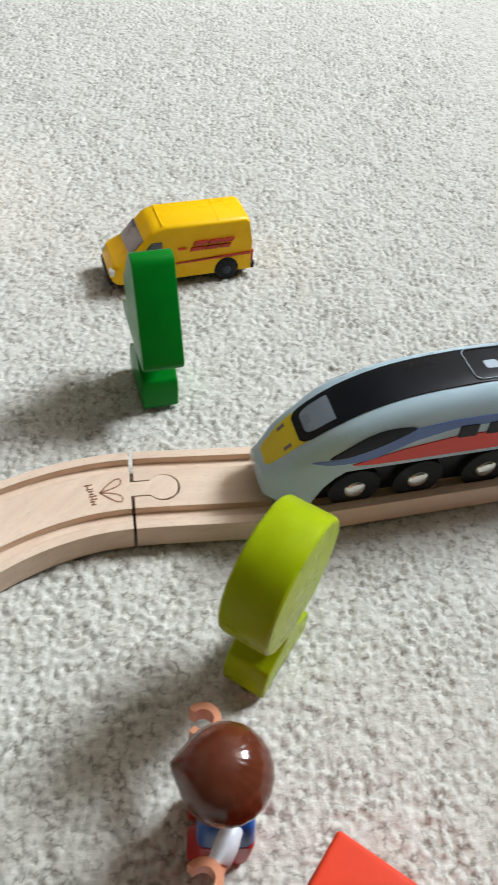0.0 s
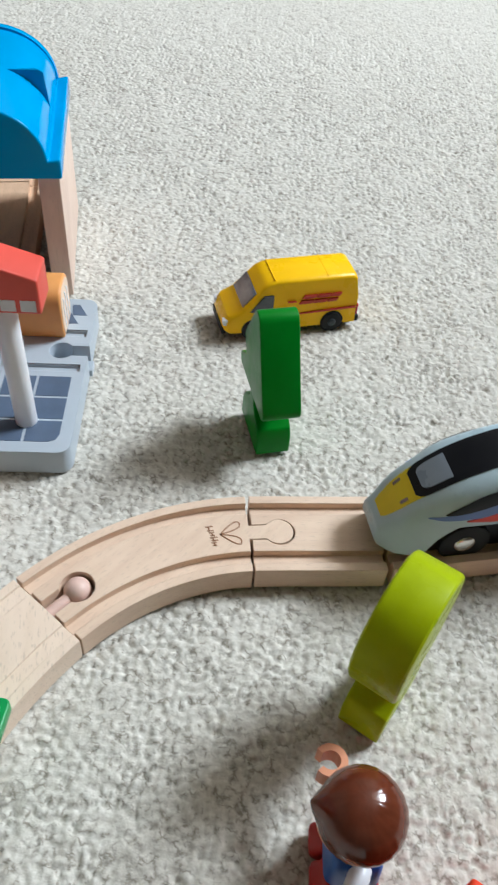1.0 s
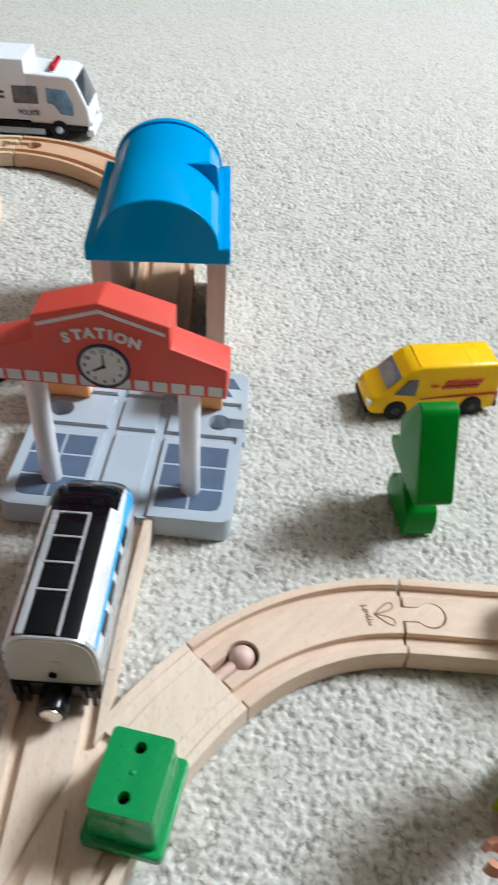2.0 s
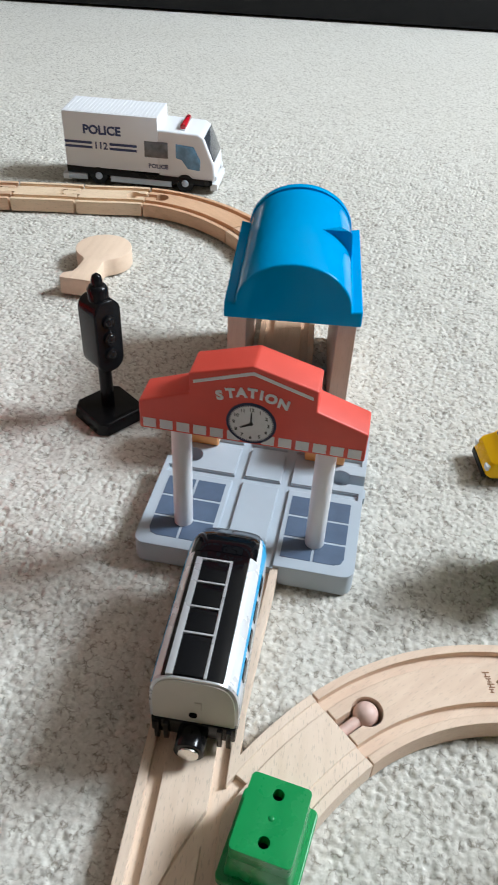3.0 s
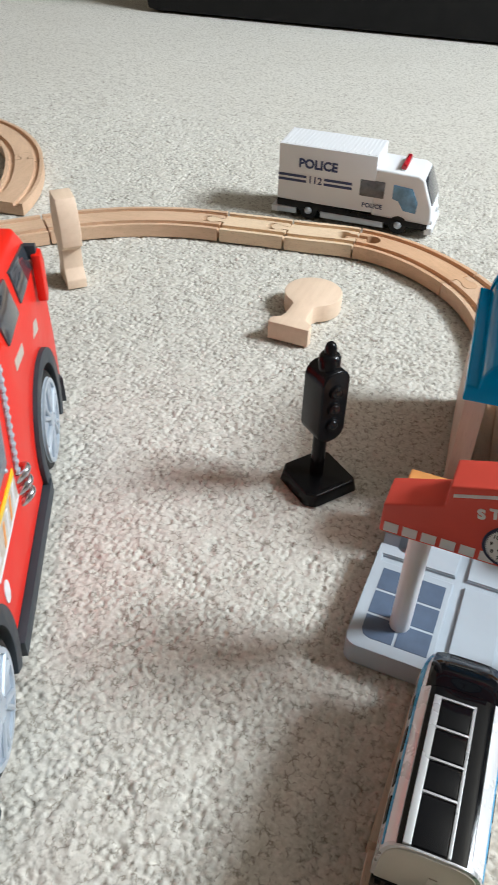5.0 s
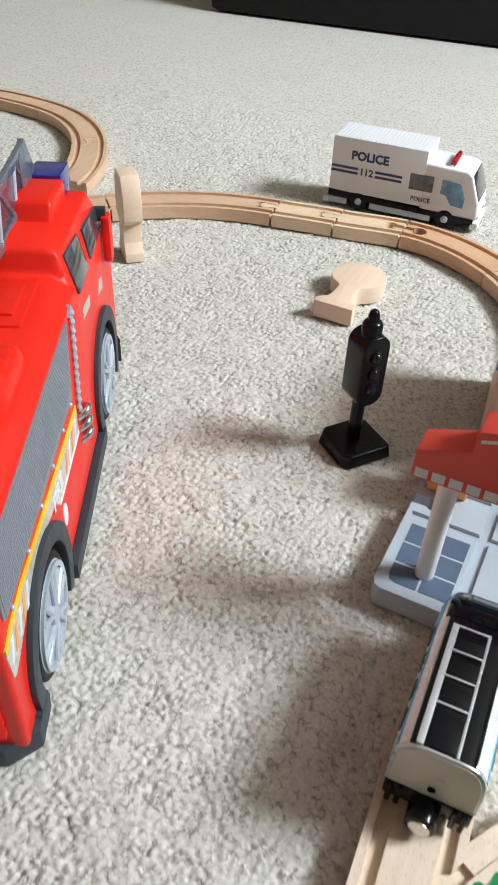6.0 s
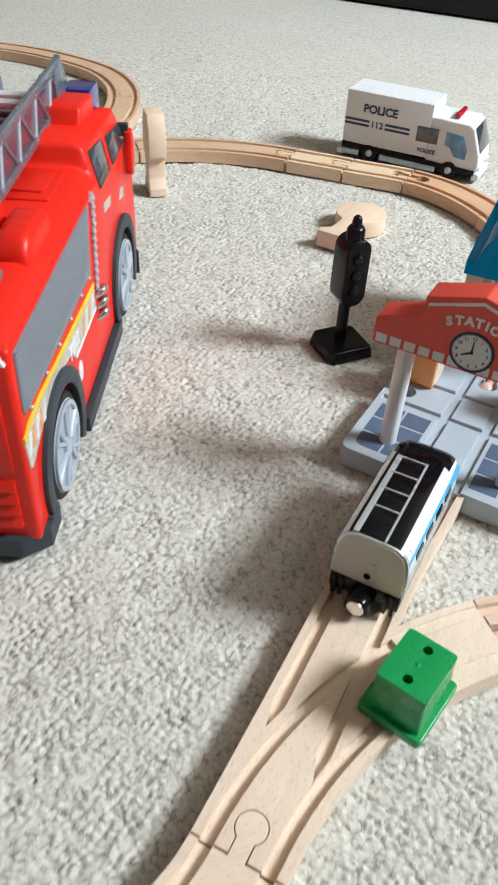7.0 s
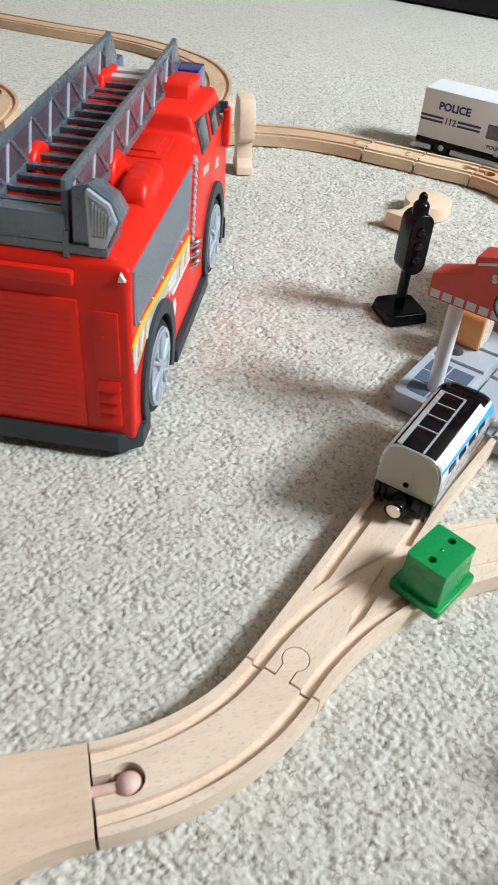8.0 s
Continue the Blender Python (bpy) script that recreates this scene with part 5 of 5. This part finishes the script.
part("rear_bumper", prism(bmesh.new(), [(-W - 0.003, 0.006), (-W + 0.008, -0.0035), (-0.010, -0.0035), (0.0032, 0.006), (0.0032, 0.0125), (-W - 0.003, 0.0125)], "z", 0.0050, 0.0175), CHARCOAL, fire, "charcoal rear bumper", bev=0.0008)
part("front_bumper", prism(bmesh.new(), [(-W - 0.003, 0.300), (-W + 0.006, 0.316), (-0.006, 0.316), (0.003, 0.300)], "z", 0.0050, 0.0240), CHARCOAL, fire, bev=0.001)

# shutters with ribs, rivets and the striped band below
for sg in (0, 1):
    def sx(a, b):
        return (a, b) if not sg else (-W - b, -W - a)
    sh = part("shutter", prism(bmesh.new(), [(0.0060, 0.0900), (0.0085, 0.0870), (0.1480, 0.0825), (0.1580, 0.1195), (0.0075, 0.1195)], "x", *sx(-0.002, 0.0010)), SHUTTER, fire, "grey ribbed roller shutter", bev=0.0005)
    for k in range(17):
        z = 0.0892 + k * 0.0018
        part("rib", box(bmesh.new(), *sx(0.0005, 0.0014), 0.0080, 0.1470 + 0.27 * (z - 0.0892), z, z + 0.0009), SHUTTER, sh)
    for y in (0.016, 0.044, 0.070, 0.096, 0.122, 0.143):
        part("rivet", ball(bmesh.new(), sx(0.0008, 0.0008)[0], y, 0.0853 - 0.02 * y, 0.0013, 1, 1, 1, 10), RIM, fire)
    band = [(0.0015, 0.0785), (0.0100, 0.0815), (0.0300, 0.0822), (0.0750, 0.0785), (0.1550, 0.0735)]
    yl = band + [(y, z - 0.0034) for y, z in reversed(band)]
    part("yellow_stripe", prism(bmesh.new(), yl, "x", *sx(-0.001, 0.0006)), STRIPE_YELLOW, fire, "yellow stripe")
    low = [(y, z - 0.0040) for y, z in band]
    sil = low + [(0.155, 0.0555), (0.100, 0.0560), (0.092, 0.0640), (0.0615, 0.0700), (0.030, 0.0660), (0.0190, 0.0620), (0.0060, 0.0580), (0.0030, 0.0600)]
    part("silver_band", prism(bmesh.new(), sil, "x", *sx(-0.001, 0.0004)), STRIPE_SILVER, fire, "silver striped band")
    for k in range(9):
        y, z = (0.008 + k * 0.0066, 0.0755) if k < 5 else (0.122 + (k - 5) * 0.0085, 0.0690)
        part("chevron", prism(bmesh.new(), [(y, z), (y + 0.0030, z), (y - 0.0010, z - 0.010), (y - 0.0040, z - 0.010)], "x", *sx(0, 0.0007)), ORANGE if k % 2 else WHITE, fire)
    part("white_edge", prism(bmesh.new(), [(0.100, 0.0562), (0.155, 0.0557), (0.155, 0.0572), (0.100, 0.0577)], "x", *sx(0, 0.0007)), WHITE, fire)
    text_part("lettering", "FIRE", 0.0115, WHITE, fire, pose(sx(0.0006, 0.0006)[0], 0.0985, 0.0655, 90, 0, 90 if not sg else -90), bold=0.0005)
    part("emblem", prism(bmesh.new(), circle(0.106, 0.044, 0.0042, 20, ry=0.0065), "x", *sx(-0.001, 0.0005)), PRINT_WHITE, fire, "plain pale oval emblem")
    # hose fittings and pipe at the cab's rear edge
    pipe = bmesh.new()
    tube(pipe, [(sx(0.0005, 0.0005)[0], 0.1690 - 0.0090 * k / 6, 0.1210 - 0.0550 * k / 6) for k in range(7)], 0.0016, 10)
    for k in range(12):
        ball(pipe, sx(0.0012, 0.0012)[0], 0.1686 - 0.0085 * k / 11, 0.1185 - 0.0505 * k / 11, 0.0021, 0.8, 1, 0.8, 8)
    prism(pipe, [(0.1645, 0.1180), (0.1690, 0.1130), (0.1735, 0.1180), (0.1690, 0.1225)], "x", *sx(-0.001, 0.0012))
    part("pipe", pipe, RIM, fire, "silver beaded side pipe")
    for z in (0.062, 0.0545, 0.047):
        fit_bm = bmesh.new()
        tube(fit_bm, [(sx(0.0, 0.0)[0] + (0.0048 if not sg else -0.0048) * math.sin(radians(a)), 0.1640 - 0.0045 * math.cos(radians(a)), z + 0.0035 * math.sin(radians(a))) for a in range(0, 181, 20)], 0.0021, 10)
        part("hose_fitting", fit_bm, SILVER, fire)
    # cab windows, door, mirror
    for pts in ([(0.1965, 0.1130), (0.2275, 0.1130), (0.2290, 0.1310), (0.1960, 0.1345)], [(0.2365, 0.1130), (0.2765, 0.1130), (0.2810, 0.1245), (0.2400, 0.1285)]):
        rings = [[((cab_side(z) + d) if not sg else (-W - cab_side(z) - d), y, z) for y, z in pts] for d in (-0.003, 0.0012)]
        part("cab_window", loft(bmesh.new(), rings), GLASS_DARK, body, "dark side window", bev=0.0005)
    part("door_badge", prism(bmesh.new(), [(0.201, 0.0960), (0.222, 0.0930), (0.222, 0.0990), (0.201, 0.1020)], "x", *sx(-0.001, 0.0004)), STRIPE_SILVER, body)
    part("door_badge", prism(bmesh.new(), [(0.250, 0.0840), (0.265, 0.0810), (0.265, 0.0880), (0.256, 0.0905)], "x", *sx(-0.001, 0.0004)), STRIPE_SILVER, body)
    mr = part("mirror", prism(bmesh.new(), [(0.2750, 0.0930), (0.2800, 0.0900), (0.2850, 0.0950), (0.2865, 0.1130), (0.2820, 0.1215), (0.2750, 0.1200)], "x", *sx(0.0010, 0.0062)), FIRE_RED, fire, "red wing mirror", bev=0.0014)
    part("bracket", box(bmesh.new(), *sx(-0.003, 0.0040), 0.2770, 0.2810, 0.1170, 0.1250), CHARCOAL, mr, "black bracket", bev=0.0008)
    for (cy, cz) in (R1, R2):
        xo = 0.0012 if not sg else -W - 0.0012
        d = -1 if not sg else 1
        wh = part("wheel", cyl(bmesh.new(), "x", cy, cz, WR, min(xo, xo + d * 0.020), max(xo, xo + d * 0.020), 40), RUBBER, fire, bev=0.0025, seg=3)
        rimo = bmesh.new()
        x0 = xo - d * 0.0002
        prism(rimo, circle(cy, cz, 0.0256, 40), "x", *sorted((x0, x0 + d * 0.003)))
        rim_ob = part("rim", rimo, RIM, wh, "silver plastic rim", bev=0.0006)
        sp = bmesh.new()
        for k in range(6):
            a = radians(60 * k + 12)
            for da in (-0.16, 0.16):
                p, q = (0.005, a), (0.0230, a + da)
                tube(sp, [(x0 - d * 0.0012, cy + p[0] * math.cos(p[1]), cz + p[0] * math.sin(p[1])), (x0 - d * 0.0006, cy + q[0] * math.cos(q[1]), cz + q[0] * math.sin(q[1]))], 0.0014, 8)
        cyl(sp, "x", cy, cz, 0.0058, *sorted((x0, x0 - d * 0.0020)), 20)
        stroke_pts = circle(cy, cz, 0.0240, 40)
        for (a0, b0), (a1, b1) in zip(stroke_pts, stroke_pts[1:] + stroke_pts[:1]):
            k0, k1 = 0.0222 / 0.0240, 1.035
            prism(sp, [(cy + (a0 - cy) * k0, cz + (b0 - cz) * k0), (cy + (a1 - cy) * k0, cz + (b1 - cz) * k0), (cy + (a1 - cy) * k1, cz + (b1 - cz) * k1), (cy + (a0 - cy) * k1, cz + (b0 - cz) * k1)], "x", *sorted((x0, x0 - d * 0.0015)))
        # spokes, hub and lip are one moulding
        part("spokes", sp, RIM, wh)

# rear face: shutter panel with ribs, hatch, vents, handle slot
part("rear_panel", prism(bmesh.new(), [(-W + 0.029, 0.0200), (-0.0290, 0.0200), (-0.0290, 0.1035), (-W + 0.029, 0.1035)], "y", -0.0012, 0.004), FIRE_RED, body, "ribbed red rear shutter", bev=0.0010)
for k in range(20):
    z = 0.0240 + k * 0.0038
    part("panel_rib", box(bmesh.new(), -W + 0.033, -0.0330, -0.00145, -0.0005, z, z + 0.0026), FIRE_RED, body, bev=0.0002)
for s0 in (-0.0215, -W + 0.0070):
    part("hatch", box(bmesh.new(), s0, s0 + 0.0145, -0.0008, 0.004, 0.0590, 0.0985), FIRE_RED, body, bev=0.0006)
    part("latch", cyl(bmesh.new(), "y", s0 + 0.005, 0.0830, 0.0013, -0.0016, 0.001, 12), FIRE_RED, body, bev=0.0003)
    for k in range(4):
        z = 0.0250 + k * 0.0077
        part("vent", prism(bmesh.new(), [(-0.0026, z + 0.0002), (0.002, z), (0.002, z + 0.0066), (-0.0006, z + 0.0064)], "x", s0 + 0.0006, s0 + 0.0140), FIRE_RED, body, bev=0.0005)
part("handle_slot", box(bmesh.new(), -W + 0.030, -0.0300, -0.0020, 0.004, 0.1115, 0.1195), FIRE_RED, body, bev=0.0018)
for x in (-0.0040, -W + 0.0040):
    part("reflector", prism(bmesh.new(), [(x - 0.0018, 0.1165), (x + 0.0024, 0.1170), (x - 0.0004, 0.1212)], "y", -0.0002, 0.006), PRINT_WHITE, body, "small white triangle")

# roof: hose rolls, hatches, cab lamps
for sg in (0, 1):
    def fx(a, b):
        return (a, b) if not sg else (-W - b, -W - a)
    bm = bmesh.new()
    cyl(bm, "x", 0.0960, TOP + 0.0020, 0.0160, *fx(-0.0390, -0.0300), 36)
    part("hose_reel", bm, FIRE_RED, body, "moulded round red hose reel", bev=0.0035, seg=4)
    rings = []
    for k in range(25):
        y = 0.0680 + 0.0470 * k / 24
        e = 1 - abs(2 * k / 24 - 1) ** 5
        dip = 0.0009 if k in (7, 12, 17) else 0.0
        h = 0.0025 + 0.0090 * e - dip
        xm = (fx(-0.0265, -0.0065)[0] + fx(-0.0265, -0.0065)[1]) / 2
        rings.append([(xm + 0.0100 * (0.8 + 0.2 * e) * math.copysign(abs(math.cos(radians(a))) ** 0.5, math.cos(radians(a))), y, TOP - 0.006 + (h + 0.006) * math.sin(radians(a)) ** 0.55) for a in range(0, 181, 12)])
    part("folded_hose", loft(bmesh.new(), rings), FIRE_RED, body, "moulded folded red hose", sharp=70)
    part("roof_hatch", box(bmesh.new(), *fx(-0.044, -0.0150), 0.136, 0.180, TOP - 0.001, TOP + 0.0020), FIRE_RED, body, bev=0.0012)
    part("roof_hatch", box(bmesh.new(), *fx(-0.040, -0.0200), 0.144, 0.172, TOP + 0.001, TOP + 0.0034), FIRE_RED, body, bev=0.0010)
    part("lamp_housing", prism(bmesh.new(), [(0.2180, 0.1380), (0.2620, 0.1340), (0.2600, 0.1480), (0.2300, 0.1505), (0.2240, 0.1490)], "x", *fx(-0.0390, -0.0146)), FIRE_RED, body, bev=0.0026, seg=3)
    part("beacon", prism(bmesh.new(), [(0.2610, 0.1340), (0.2880, 0.1300), (0.2870, 0.1475), (0.2610, 0.1490)], "x", *fx(-0.0355, -0.0165)), BEACON, fire, "dark blue beacon", bev=0.0010)

# ladder on its grey frame
LX0, LX1, LY0, LY1 = -0.0815, -0.0355, 0.006, 0.266
LZ0, LZ1 = 0.1345, 0.1578


def rise(y):
    return 0.0300 * (y - LY0)


part("ladder_frame", box(bmesh.new(), -W + 0.012, -0.012, 0.0055, 0.034, TOP - 0.002, TOP + 0.0035), FIRE_GREY, fire, "gunmetal ladder mount", bev=0.0012)
part("ladder_frame", box(bmesh.new(), LX0 - 0.006, LX1 + 0.002, 0.0060, 0.016, TOP + 0.003, TOP + 0.0180), FIRE_GREY, fire, bev=0.0012)
part("ladder_frame", box(bmesh.new(), LX0 + 0.006, LX1 - 0.006, 0.150, 0.180, TOP - 0.002, LZ0 + 0.003), CHARCOAL, fire, bev=0.0012)
for sg in (0, 1):
    def fx(x):
        return x if not sg else -W - x
    pod = [(-0.0310, 0.1290), (-0.0120, 0.1290), (-0.0045, 0.1450), (-0.0085, 0.1550), (-0.0205, 0.1625), (-0.0290, 0.1600)]
    back = [(-0.0310, 0.1290), (-0.0130, 0.1290), (-0.0070, 0.1420), (-0.0120, 0.1500), (-0.0215, 0.1560), (-0.0290, 0.1540)]
    pp = part("lamp_pod", prism(bmesh.new(), [(fx(x), z) for x, z in pod], "y", 0.0070, 0.0330, [(fx(x), z) for x, z in back]), FIRE_GREY, fire, "gunmetal lamp pod", bev=0.0012, seg=2)
    bez = [(-0.0128, 0.1312), (-0.0060, 0.1452), (-0.0094, 0.1540), (-0.0202, 0.1608), (-0.0215, 0.1600), (-0.0215, 0.1312)]
    part("lamp_bezel", prism(bmesh.new(), [(fx(x), z) for x, z in bez], "y", 0.0045, 0.0085), RIM, pp, "silver grey lamp bezel", bev=0.0008)
    gl = [(-0.0132, 0.1370), (-0.0082, 0.1455), (-0.0106, 0.1525), (-0.0196, 0.1580), (-0.0196, 0.1370)]
    part("lamp_glass", prism(bmesh.new(), [(fx(x), z) for x, z in gl], "y", 0.0040, 0.0060), SHUTTER, pp, "ribbed grey lamp glass", bev=0.0003)
    for k in range(6):
        x, z = -0.0186 + k * 0.0016, 0.0
        rb = [(x - 0.0004, 0.1385), (x + 0.0004, 0.1385), (x + 0.0016, 0.1550 - k * 0.0013), (x + 0.0008, 0.1550 - k * 0.0013)]
        part("glass_rib", prism(bmesh.new(), [(fx(a), b) for a, b in rb], "y", 0.0034, 0.0050), RIM, pp)
for x, d in ((LX0, -1), (LX1, 1)):
    xa, xb = sorted((x, x + d * 0.0030))
    xm = (xa + xb) / 2
    def rail(name, y0, y1, za, zb, mat_, label="", e=0.0):
        part(name, prism(bmesh.new(), [(y0, za + rise(y0)), (y1, za + rise(y1)), (y1, zb + rise(y1)), (y0, zb + rise(y0))], "x", xa - e, xb + e), mat_, fire, label, bev=0.0005)
    rail("side_rail", LY0, LY1 - 0.004, LZ0 - 0.0015, LZ0 + 0.0035, FIRE_GREY, "gunmetal ladder rail")
    rail("side_rail", LY0 + 0.004, LY1 - 0.010, LZ1 - 0.0020, LZ1 + 0.0035, FIRE_GREY, "gunmetal ladder rail")
    part("rail_end", prism(bmesh.new(), [(LY1 - 0.026, 0.1398), (LY1 - 0.002, 0.1415), (LY1 + 0.005, 0.1492), (LY1 - 0.010, 0.1698), (LY1 - 0.026, 0.1650)], "x", xa - 0.0003, xb + 0.0003), FIRE_GREY, fire, "plain grey end plate", bev=0.0006)
    part("rail_end", prism(bmesh.new(), [(LY0 - 0.002, LZ0 - 0.010), (LY0 + 0.008, LZ0 - 0.010), (LY0 + 0.014, LZ1 + 0.0037), (LY0 + 0.006, LZ1 + 0.0037)], "x", xa - 0.0003, xb + 0.0003), FIRE_GREY, fire, bev=0.0006)
    rail("rail_panel", LY0 + 0.010, LY1 - 0.024, LZ0 + 0.003, LZ1 - 0.0015, SMOKE, "smoky plastic panel behind the braces", -0.0010)
    for k in range(7):
        y = 0.0165 + k * 0.0345
        # light painted by material: lit uprights silver, darker diagonals gunmetal
        for ya, yb, mat_ in ((y, y + 0.0085, RIM), (y + 0.0085, y + 0.0330, FIRE_GREY)):
            bm = bmesh.new()
            z0, z1 = (LZ0, LZ1) if mat_ is RIM else (LZ1, LZ0)
            tube(bm, [(xm, ya, z0 + rise(ya) + 0.001), (xm, yb, z1 + rise(yb) + (0.0 if mat_ is RIM else 0.001))], 0.0016, 8)
            part("brace", bm, mat_, fire, "upright brace coloured silver as if lit" if mat_ is RIM else "")
for k in range(17):
    y = LY0 + 0.012 + k * 0.0148
    z = LZ0 + rise(y)
    part("rung", box(bmesh.new(), LX0, LX1, y, y + (0.0095 if k > 14 else 0.0048), z, z + 0.0034), WHITE if k > 14 else FIRE_GREY, fire, bev=0.0006)
